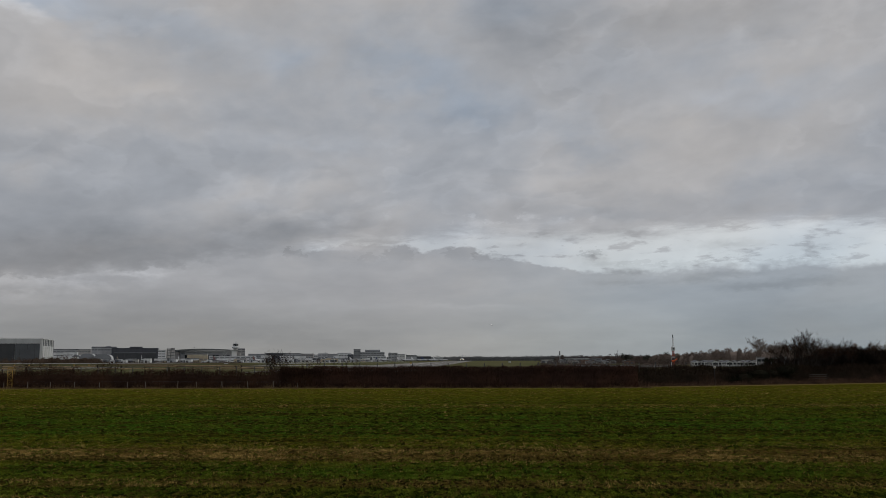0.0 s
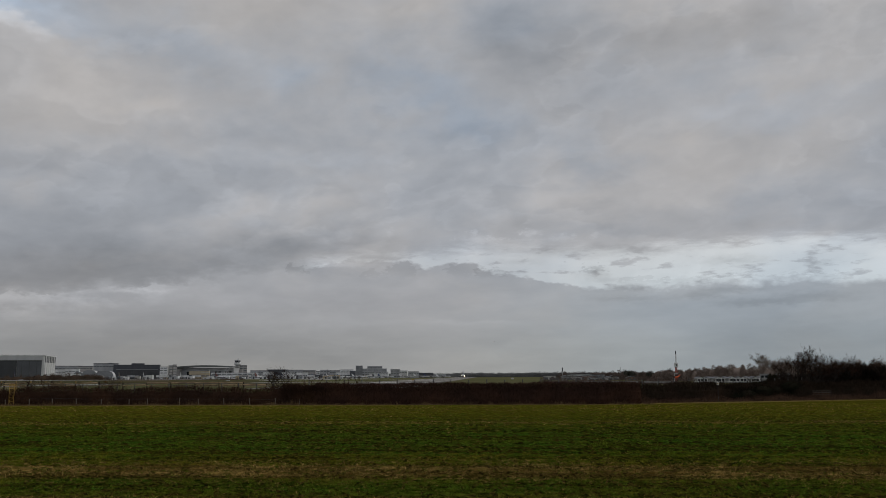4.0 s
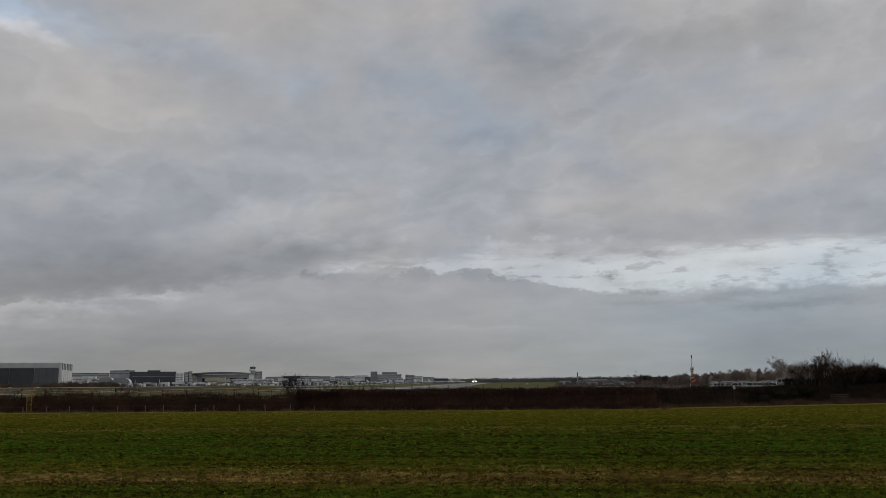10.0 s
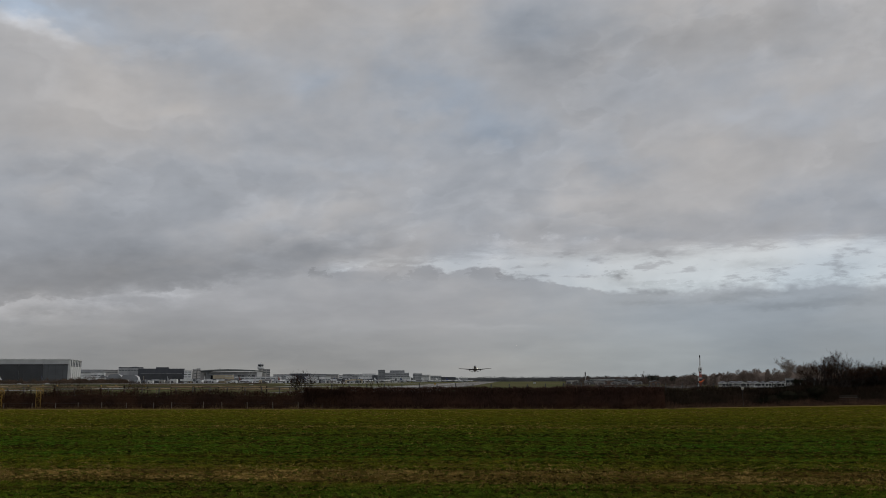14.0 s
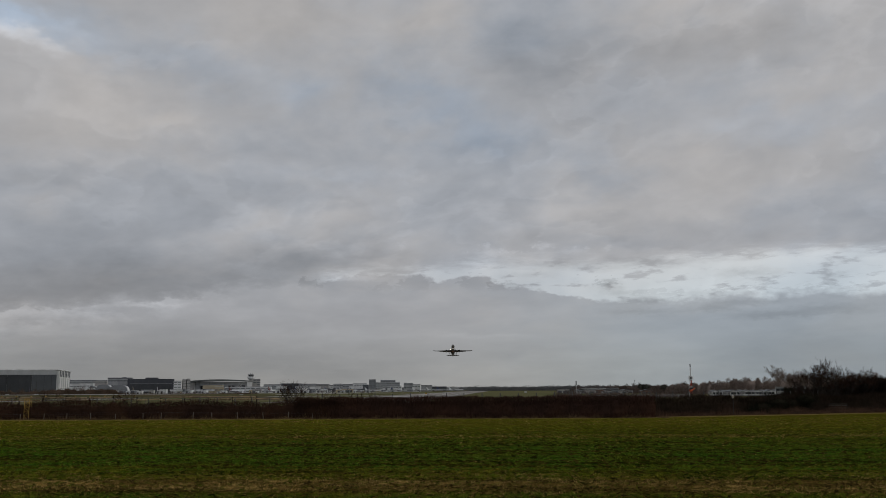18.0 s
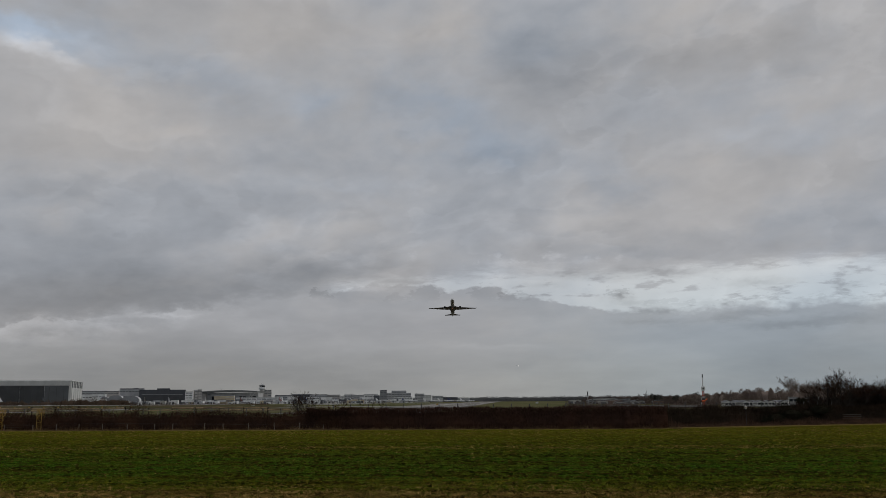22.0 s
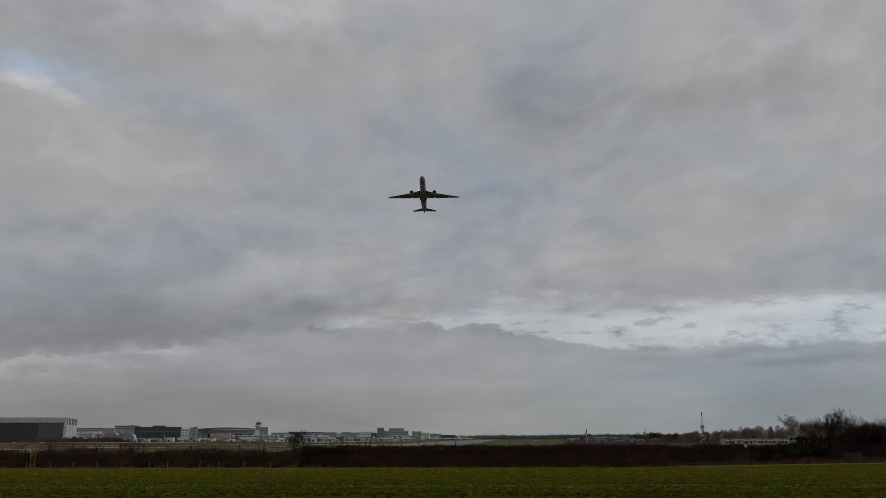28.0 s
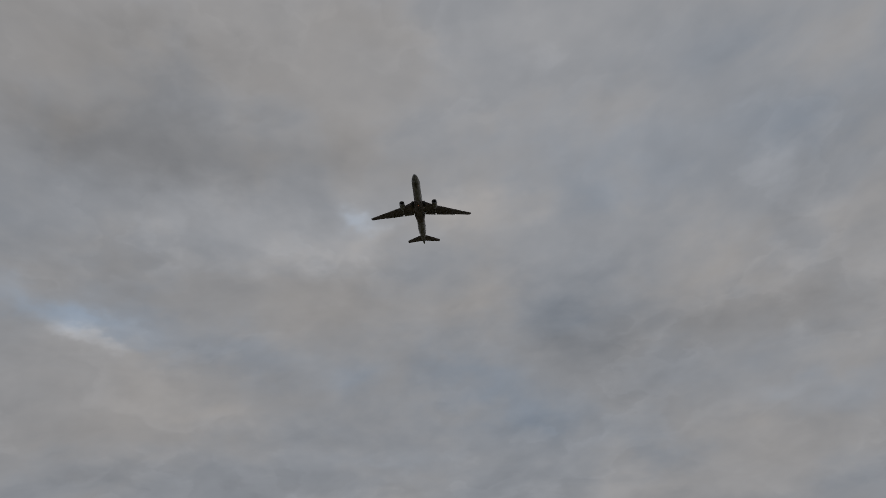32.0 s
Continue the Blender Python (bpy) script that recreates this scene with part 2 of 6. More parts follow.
    for a, e, w, h, k in ((6.9, 6.34, 0.7, 0.32, -0.075), (15.1, 6.85, 1.5, 0.25, -0.070), (7.6, 5.87, 1.2, 0.18, -0.055), (9.7, 5.35, 2.1, 0.21, -0.055), (12.1, 5.72, 1.1, 0.18, -0.050), (14.8, 5.08, 2.0, 0.21, -0.060),
                          (19.4, 4.54, 2.0, 0.29, -0.055), (2.0, 7.12, 1.4, 0.18, -0.035), (8.9, 4.69, 2.1, 0.21, -0.040), (13.3, 4.77, 1.6, 0.21, -0.050), (17.0, 4.28, 2.9, 0.21, -0.045), (19.9, 6.40, 0.7, 0.18, -0.035),
                          (8.7, 7.67, 3.2, 0.32, -0.045), (3.8, 7.65, 2.1, 0.29, -0.035), (2.9, 8.90, 0.5, 0.21, 0.060), (-0.5, 8.55, 1.0, 0.25, 0.060), (10.5, 7.94, 0.5, 0.21, 0.045), (17.6, 8.25, 1.4, 0.25, 0.040),
                          (-9.4, 6.95, 2.5, 0.18, 0.050), (-10.9, 7.23, 0.7, 0.21, 0.040), (4.9, 8.57, 0.7, 0.21, 0.040), (-1.2, 7.74, 0.9, 0.21, 0.050), (-21.7, 5.11, 2.1, 0.14, 0.050), (-24.9, 4.90, 1.4, 0.18, 0.040),
                          (-28.2, 4.10, 1.4, 0.32, -0.050), (-29.3, 5.10, 0.7, 0.43, -0.020), (-27.3, 3.70, 1.4, 0.36, 0.030)):
        tone = m("MULTIPLY_ADD", bump(a, e, w, h, 0.0, near), k, tone)
    heads = (m("MULTIPLY_ADD", noisy(flat, 30.0, 3, 0.55, 41.0), 2.6, az), m("MULTIPLY_ADD", noisy(flat, 30.0, 3, 0.55, 42.0), 2.0, el))
    # small crisp heads of cumulus on the rim of the bank
    for a, e, w, h, k in ((-5.3, 6.55, 1.2, 0.62, -0.033), (-1.3, 6.6, 1.4, 0.55, -0.033), (0.3, 6.35, 1.2, 0.36, -0.034), (-11.9, 6.5, 0.8, 0.4, -0.036), (-7.2, 6.3, 0.9, 0.3, -0.02), (6.8, 6.45, 0.8, 0.3, -0.05), (9.8, 5.7, 1.8, 0.3, -0.03), (14.6, 5.7, 2.2, 0.3, -0.028), (19.5, 5.6, 2.4, 0.3, -0.028)):
        # lumpy upper edge, fading downwards
        body2 = step(bump(a, e, w, h, 0.0, heads), 0.40, 0.52)
        tone = m("MULTIPLY_ADD", m("MULTIPLY", body2, step(el, e - h, e + h * 0.3)), k, tone)
    depth = m("ADD", 0.64, m("MULTIPLY", step(az, 1.0, 14.0), 0.24))
    gap = m("MULTIPLY", gap, depth, clamp=True)
    tone = m("MULTIPLY_ADD", gap, 0.172, tone)
    tint = m("MULTIPLY_ADD", gap, -0.9, tint)
    # haze towards the horizon
    haze = step(el, 4.8, 0.5)
    tint = m("MULTIPLY_ADD", step(el, 8.2, 5.0), m("MULTIPLY_ADD", step(az, -4.0, 14.0), -1.8, 1.0), tint)
    tone = m("MULTIPLY_ADD", haze, -0.03, tone)
    blue = m("MULTIPLY_ADD", m("MAXIMUM", haze, gap), -0.045, 1.068)
    # behind and under: even cloud
    light = m("POWER", m("MAXIMUM", tone, 0.3), 2.25)
    rgb = N("ShaderNodeCombineColor")
    put(rgb.inputs[0], m("MULTIPLY", light, m("MULTIPLY_ADD", tint, 0.017, m("MULTIPLY_ADD", m("MULTIPLY", step(el, 9.0, 4.0), step(az, -6.0, 10.0)), -0.035, 0.968))))
    put(rgb.inputs[1], m("MULTIPLY", light, m("MULTIPLY_ADD", tint, -0.011, 1.0)))
    put(rgb.inputs[2], m("MULTIPLY", light, m("MULTIPLY_ADD", tint, -0.046, blue)))
    gain = N("ShaderNodeVectorMath")
    gain.operation = "SCALE"
    L(rgb.outputs[0], gain.inputs[0])
    gain.inputs["Scale"].default_value = 10.0
    sky = N("ShaderNodeTexSky")
    sky.sky_type, sky.sun_disc = "NISHITA", False
    sky.sun_elevation, sky.sun_rotation = radians(SUN_EL), radians(SUN_AZ)
    sky.altitude, sky.dust_density = 80.0, 3.0
    mix = N("ShaderNodeMix")
    mix.data_type = "RGBA"
    L(m("MULTIPLY", gap, 0.06), mix.inputs["Factor"])
    L(gain.outputs[0], mix.inputs["A"]), L(sky.outputs[0], mix.inputs["B"])
    bg = N("ShaderNodeBackground")
    bg.inputs["Strength"].default_value = 0.1
    L(mix.outputs["Result"], bg.inputs["Color"])
    out = N("ShaderNodeOutputWorld")
    L(bg.outputs[0], out.inputs[0])


build_world()
sun = new("sun", bpy.data.lights.new("sun", "SUN"))
sun.data.energy, sun.data.angle, sun.data.color = 0.6, radians(18), (1.0, 0.95, 0.88)
_a, _e = radians(SUN_AZ), radians(SUN_EL)
sun.matrix_world = look((0, 0, 60), (-math.sin(_a) * math.cos(_e) * 9, -math.cos(_a) * math.cos(_e) * 9, 60 - math.sin(_e) * 9))


# ---------------------------------------------------------------- materials
def material(name, color, rough=0.8, metal=0.0, vary=0.25, scale=1.0, second=None, bump=0.0, bump_scale=None,
             island=0.0, emit=0.0, stretch=(1, 1, 1), coat=0.0, spec=0.5):
    """A surface with variation at two scales; second: the colour of its worn or dirty patches."""
    mat = bpy.data.materials.new(name)
    mat.use_nodes = True
    nt = mat.node_tree
    bsdf = nt.nodes["Principled BSDF"]
    N, L = nt.nodes.new, nt.links.new
    bsdf.inputs["Roughness"].default_value, bsdf.inputs["Metallic"].default_value = rough, metal
    bsdf.inputs["Coat Weight"].default_value = coat
    bsdf.inputs["Specular IOR Level"].default_value = spec
    if emit:
        bsdf.inputs["Base Color"].default_value = (*color, 1)
        bsdf.inputs["Emission Color"].default_value = (*color, 1)
        bsdf.inputs["Emission Strength"].default_value = emit
        return mat
    geo = N("ShaderNodeNewGeometry")
    mp = N("ShaderNodeMapping")
    mp.inputs[3].default_value = stretch
    L(geo.outputs["Position"] if second is not None else N("ShaderNodeTexCoord").outputs["Object"], mp.inputs[0])

    def noisy(s, detail=4.0):
        n = N("ShaderNodeTexNoise")
        n.inputs["Scale"].default_value, n.inputs["Detail"].default_value = s, detail
        L(mp.outputs[0], n.inputs["Vector"])
        return n.outputs["Fac"]

    a, b = noisy(scale), noisy(scale * 9.0)
    mix = N("ShaderNodeMix")
    mix.data_type = "RGBA"
    mix.inputs["A"].default_value = (*color, 1)
    mix.inputs["B"].default_value = (*(second or [c * 0.6 for c in color]), 1)
    ramp = N("ShaderNodeMapRange")
    L(a, ramp.inputs[0])
    ramp.inputs[1].default_value, ramp.inputs[2].default_value = 0.40, 0.66
    L(ramp.outputs[0], mix.inputs["Factor"])
    hsv = N("ShaderNodeHueSaturation")
    L(mix.outputs["Result"], hsv.inputs["Color"])
    val = N("ShaderNodeMath")
    val.operation = "MULTIPLY_ADD"
    L(b, val.inputs[0])
    val.inputs[1].default_value, val.inputs[2].default_value = vary * 2, 1.0 - vary
    last = val.outputs[0]
    if island:
        isl = N("ShaderNodeMath")
        isl.operation = "MULTIPLY_ADD"
        L(geo.outputs["Random Per Island"], isl.inputs[0])
        isl.inputs[1].default_value, isl.inputs[2].default_value = island * 2, 1.0 - island
        mul = N("ShaderNodeMath")
        mul.operation = "MULTIPLY"
        L(last, mul.inputs[0]), L(isl.outputs[0], mul.inputs[1])
        last = mul.outputs[0]
    L(last, hsv.inputs["Value"])
    L(hsv.outputs[0], bsdf.inputs["Base Color"])
    if bump:
        bp = N("ShaderNodeBump")
        bp.inputs["Strength"].default_value, bp.inputs["Distance"].default_value = bump, 0.05
        L(noisy(bump_scale or scale * 14), bp.inputs["Height"])
        L(bp.outputs[0], bsdf.inputs["Normal"])
    return mat


WHITE_PAINT = material("white_paint", (0.72, 0.73, 0.74), 0.35, vary=0.08, scale=0.15, coat=0.2)
GREY_PAINT = material("grey_paint", (0.30, 0.295, 0.30), 0.6, spec=0.3, vary=0.12, scale=0.4)
WING_PAINT = material("wing_paint", (0.19, 0.165, 0.165), 0.7, spec=0.2, vary=0.12, scale=0.3)
BARE_METAL = material("bare_metal", (0.55, 0.55, 0.56), 0.35, 0.9, vary=0.1, scale=1.5)
DARK_METAL = material("dark_metal", (0.05, 0.05, 0.055), 0.5, 0.5, vary=0.2, scale=2.0)
TYRE = material("tyre_rubber", (0.02, 0.02, 0.02), 0.8, vary=0.2, scale=3.0)
GLASS_DARK = material("dark_glazing", (0.03, 0.035, 0.04), 0.08, vary=0.1, scale=1.0)
NAVY = material("navy_paint", (0.04, 0.06, 0.16), 0.35, vary=0.1, scale=0.3)
RED = material("red_paint", (0.18, 0.075, 0.065), 0.35, vary=0.1, scale=0.3)
ORANGE = material("orange_cloth", (0.70, 0.12, 0.03), 0.8, vary=0.15, scale=1.5)
TAN_RAIL = material("faded_yellow_rail", (0.42, 0.30, 0.17), 0.8, vary=0.6, scale=0.6, second=(0.17, 0.12, 0.075))
# far windows: dark glass lifted to mid grey, distance haze in the colour
HAZY_GLASS = material("haze_paled_glazing", (0.13, 0.14, 0.15), 0.3, vary=0.2, scale=0.3)
ARCH_ROOF = material("arched_roof_sheet", (0.13, 0.14, 0.135), 0.6, vary=0.1, scale=0.05, second=(0.10, 0.11, 0.105))
YELLOW = material("yellow_paint", (0.40, 0.235, 0.03), 0.5, vary=0.2, scale=2.0)
LAMP = material("landing_lamp", (1.0, 0.82, 0.55), emit=40.0)
LAMP_SMALL = material("lamp_glow", (1.0, 0.95, 0.88), emit=0.7)
VAN_WHITE = material("caravan_white", (0.66, 0.665, 0.66), 0.5, vary=0.12, scale=0.6)
OFF_WHITE = material("weathered_white", (0.34, 0.34, 0.335), 0.5, vary=0.15, scale=0.8)
NACELLE = material("nacelle_paint", (0.25, 0.25, 0.26), 0.5, vary=0.1, scale=0.5)
LAMP_TAXI = material("taxi_lamp_glow", (1.0, 0.92, 0.78), emit=2.5)
BEACON = material("beacon_lamp", (0.8, 0.22, 0.08), emit=0.12)
CLAD_WHITE = material("white_cladding", (0.66, 0.67, 0.67), 0.5, vary=0.1, scale=0.05, second=(0.5, 0.51, 0.5), stretch=(3, 3, 0.6))
CLAD_GREY = material("grey_cladding", (0.36, 0.37, 0.38), 0.5, vary=0.1, scale=0.05, second=(0.27, 0.28, 0.29), stretch=(3, 3, 0.6))
CLAD_DARK = material("charcoal_cladding", (0.045, 0.05, 0.062), 0.5, vary=0.12, scale=0.05, second=(0.06, 0.064, 0.075), stretch=(3, 3, 0.6))
DOOR_DARK = material("hangar_door_steel", (0.035, 0.038, 0.043), 0.55, vary=0.2, scale=0.08, second=(0.05, 0.053, 0.058))
DOOR_GREY = material("hangar_door_grey", (0.10, 0.108, 0.118), 0.5, vary=0.15, scale=0.08, second=(0.08, 0.086, 0.095))
FASCIA = material("pale_fascia", (0.47, 0.48, 0.485), 0.5, vary=0.1, scale=0.05, second=(0.40, 0.41, 0.415), stretch=(3, 3, 0.6))
CONCRETE = material("concrete", (0.40, 0.39, 0.37), 0.85, vary=0.15, scale=0.1, second=(0.30, 0.29, 0.28))
BEIGE = material("beige_cladding", (0.42, 0.36, 0.25), 0.7, vary=0.1, scale=0.1, second=(0.36, 0.30, 0.22))
ROOF_GREY = material("roof_sheet", (0.22, 0.23, 0.24), 0.5, vary=0.12, scale=0.1, second=(0.16, 0.17, 0.18))
BRICK_DULL = material("dull_brick", (0.20, 0.13, 0.10), 0.9, vary=0.2, scale=0.3, second=(0.15, 0.10, 0.08))
WOOD_POST = material("weathered_wood", (0.23, 0.19, 0.15), 0.9, vary=0.3, scale=4.0, bump=0.4)
STEEL_POST = material("galvanised_steel", (0.10, 0.10, 0.10), 0.6, 0.3, vary=0.2, scale=3.0)
BARK = material("bark", (0.050, 0.042, 0.036), 0.95, vary=0.35, scale=2.0, bump=0.5, spec=0.0)
TWIG = material("bare_twigs", (0.042, 0.025, 0.019), 0.95, vary=0.4, scale=0.25, second=(0.066, 0.036, 0.023), island=0.6, spec=0.0)
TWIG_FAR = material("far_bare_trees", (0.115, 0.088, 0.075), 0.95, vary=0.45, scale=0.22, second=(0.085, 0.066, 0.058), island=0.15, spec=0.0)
TWIG_DARK = material("dark_thorn_twigs", (0.030, 0.023, 0.017), 0.95, vary=0.4, scale=0.3, second=(0.044, 0.030, 0.021), island=0.6, spec=0.0)
TWIG_RED = material("reddish_hedge_twigs", (0.050, 0.029, 0.023), 0.95, vary=0.4, scale=0.25, second=(0.072, 0.038, 0.026), island=0.6, spec=0.0)
WOOD_BROWN = material("bare_wood_twigs", (0.25, 0.20, 0.17), 0.95, vary=0.3, scale=0.2, second=(0.185, 0.148, 0.128), island=0.2, spec=0.0)
SCRUB = material("brown_scrub", (0.125, 0.088, 0.066), 0.95, vary=0.4, scale=0.15, second=(0.085, 0.066, 0.050), island=0.4, spec=0.0)
BANK_GRASS = material("dead_bank_grass", (0.115, 0.070, 0.048), 0.95, vary=0.6, scale=0.4, second=(0.055, 0.036, 0.026), island=0.5, spec=0.0)
WEATHERED_RAIL = material("pale_wooden_bar", (0.095, 0.085, 0.07), 0.85, vary=0.25, scale=2.0, second=(0.07, 0.062, 0.05))
RED_MAST = material("red_mast_paint", (0.42, 0.07, 0.04), 0.6, vary=0.2, scale=1.0, second=(0.30, 0.06, 0.04))
SHELTER_WHITE = material("white_shelter_fabric", (0.68, 0.69, 0.69), 0.6, vary=0.12, scale=0.08, second=(0.42, 0.43, 0.43))
PALE_ROOF = material("pale_roof_sheet", (0.46, 0.47, 0.46), 0.55, vary=0.12, scale=0.06, second=(0.36, 0.37, 0.36))
TAN_FIN = material("bronze_fin_paint", (0.26, 0.20, 0.13), 0.4, vary=0.1, scale=0.3)
# far woodland: distance haze is put into this pale neutral grey
WOOD_FAR = material("haze_greyed_woodland", (0.135, 0.135, 0.135), 0.95, vary=0.2, scale=0.01, second=(0.11, 0.113, 0.115), island=0.25, spec=0.0)
THICKET = material("bare_thicket_twigs", (0.020, 0.016, 0.013), 0.9, vary=0.4, scale=0.5, second=(0.030, 0.022, 0.017), island=0.6, spec=0.0)
PINE = material("far_pine_needles", (0.050, 0.052, 0.044), 0.9, vary=0.3, scale=0.3, second=(0.065, 0.062, 0.052), island=0.4, spec=0.0)
EVERGREEN = material("evergreen_leaf", (0.016, 0.017, 0.011), 0.9, vary=0.3, scale=0.6, second=(0.024, 0.020, 0.014), island=0.5, spec=0.0)
DRY_GRASS = material("dry_grass", (0.17, 0.115, 0.062), 0.9, vary=0.6, scale=0.3, second=(0.095, 0.062, 0.036), island=0.5, spec=0.0)
CROP = material("crop_leaf", (0.080, 0.120, 0.011), 0.9, vary=1.8, scale=0.45, second=(0.125, 0.130, 0.015), island=0.4, spec=0.0)
CROP_OLIVE = material("olive_crop_leaf", (0.120, 0.134, 0.011), 0.9, vary=1.8, scale=0.25, second=(0.172, 0.146, 0.016), island=0.4, spec=0.0)
CROP_FRESH = material("fresh_crop_leaf", (0.062, 0.138, 0.012), 0.9, vary=1.7, scale=0.35, second=(0.095, 0.130, 0.012), island=0.6, spec=0.0)
STRAW = material("straw", (0.38, 0.25, 0.075), 0.9, vary=1.8, scale=0.45, second=(0.15, 0.095, 0.025), island=0.7, spec=0.0)
TARMAC = material("wet_tarmac", (0.115, 0.104, 0.092), 0.75, vary=0.8, scale=0.06, second=(0.26, 0.238, 0.21), stretch=(1, 0.06, 1), spec=0.3)
APRON = material("apron_concrete", (0.25, 0.235, 0.215), 0.5, vary=0.15, scale=0.02, second=(0.18, 0.18, 0.175))
TURF = material("mown_turf", (0.076, 0.076, 0.038), 0.95, vary=0.3, scale=0.03, second=(0.100, 0.080, 0.048), spec=0.0, stretch=(0.3, 1, 1))
MARKING = material("runway_paint", (0.6, 0.6, 0.58), 0.6, vary=0.2, scale=0.3)


def ground_material():
    mat = bpy.data.materials.new("field_and_grass")
    mat.use_nodes = True
    nt = mat.node_tree
    bsdf = nt.nodes["Principled BSDF"]
    bsdf.inputs["Roughness"].default_value = 0.95
    bsdf.inputs["Specular IOR Level"].default_value = 0.0
    N, L = nt.nodes.new, nt.links.new
    geo = N("ShaderNodeNewGeometry")
    sep = N("ShaderNodeSeparateXYZ")
    L(geo.outputs["Position"], sep.inputs[0])

    def m(op, a, b=0.0, c=0.0):
        n = N("ShaderNodeMath")
        n.operation = op
        for s, v in zip(n.inputs, (a, b, c)):
            if isinstance(v, (int, float)):
                s.default_value = v
            else:
                L(v, s)
        return n.outputs[0]

    def noisy(scale, stretch=(1, 1, 1), detail=5.0):
        mp = N("ShaderNodeMapping")
        mp.inputs[3].default_value = stretch
        L(geo.outputs["Position"], mp.inputs[0])
        n = N("ShaderNodeTexNoise")
        n.inputs["Scale"].default_value, n.inputs["Detail"].default_value = scale, detail
        L(mp.outputs[0], n.inputs["Vector"])
        return n.outputs["Fac"]

    def ramp(v, lo, hi):
        n = N("ShaderNodeMapRange")
        n.interpolation_type = "SMOOTHSTEP"
        L(v, n.inputs[0])
        n.inputs[1].default_value, n.inputs[2].default_value = lo, hi
        return n.outputs[0]

    def blend(f, a, b):
        n = N("ShaderNodeMix")
        n.data_type = "RGBA"
        L(f, n.inputs["Factor"])
        for s, v in (("A", a), ("B", b)):
            if isinstance(v, tuple):
                n.inputs[s].default_value = (*v, 1)
            else:
                L(v, n.inputs[s])
        return n.outputs["Result"]

    # rows drilled across the view; the edge of each band wanders a little
    wob = m("MULTIPLY_ADD", noisy(0.12, (1, 0.3, 1)), 5.0, -2.5)
    yy = m("ADD", sep.outputs[1], m("MULTIPLY", wob, ramp(sep.outputs[1], 10.0, 60.0)))
    rel = m("ADD", sep.outputs[1], m("MULTIPLY_ADD", noisy(0.5, (0.6, 1, 1)), 1.4, -0.7))
    patch = ramp(noisy(0.5, (0.25, 1.6, 1)), 0.42, 0.62)
    green = blend(patch, (0.020, 0.030, 0.003), (0.038, 0.036, 0.005))
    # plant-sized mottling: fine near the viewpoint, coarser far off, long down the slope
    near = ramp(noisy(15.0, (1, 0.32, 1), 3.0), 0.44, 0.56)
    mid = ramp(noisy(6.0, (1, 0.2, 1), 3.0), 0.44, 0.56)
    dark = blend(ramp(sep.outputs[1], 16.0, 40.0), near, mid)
    # near-black gaps: shade between the plants, painted into the ground colour
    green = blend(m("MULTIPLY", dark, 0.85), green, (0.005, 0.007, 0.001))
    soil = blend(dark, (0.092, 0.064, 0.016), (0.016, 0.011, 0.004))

    def band(lo, hi, soft):
        return m("MULTIPLY", ramp(rel, lo - soft, lo + soft), m("SUBTRACT", 1.0, ramp(rel, hi - soft, hi + soft)))

    straw = m("MAXIMUM", band(18.6, 21.8, 0.7), m("MAXIMUM", m("MULTIPLY", band(14.1, 15.0, 0.3), 0.8), m("SUBTRACT", 1.0, ramp(rel, 12.4, 13.0))))
    speck = ramp(noisy(9.0, (1, 0.12, 1), 3.0), 0.47, 0.58)
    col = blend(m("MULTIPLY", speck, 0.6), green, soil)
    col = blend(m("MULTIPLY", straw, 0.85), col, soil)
    far = m("MULTIPLY", ramp(yy, 40.0, 95.0), 0.55)
    col = blend(far, col, (0.100, 0.090, 0.010))
    back = m("SUBTRACT", sep.outputs[1], m("MULTIPLY", m("MAXIMUM", m("SUBTRACT", sep.outputs[0], 16.0), 0.0), 0.46))
    edge = m("MULTIPLY", ramp(back, 138.8, 141.0), 0.9)
    col = blend(edge, col, (0.17, 0.125, 0.04))
    # mown airfield grass beyond the hedge
    turf = blend(ramp(noisy(0.01, (1, 0.5, 1)), 0.4, 0.6), (0.098, 0.108, 0.048), (0.135, 0.122, 0.066))
    turf = blend(m("MULTIPLY", ramp(noisy(0.05, (0.15, 1, 1)), 0.5, 0.7), 0.5), turf, (0.15, 0.115, 0.07))
    col = blend(ramp(sep.outputs[1], 200.0, 260.0), col, turf)
    L(col, bsdf.inputs["Base Color"])
    bp = N("ShaderNodeBump")
    bp.inputs["Strength"].default_value, bp.inputs["Distance"].default_value = 0.9, 0.08
    L(noisy(12.0, (1, 0.4, 1), 6.0), bp.inputs["Height"])
    L(bp.outputs[0], bsdf.inputs["Normal"])
    return mat


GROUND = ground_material()


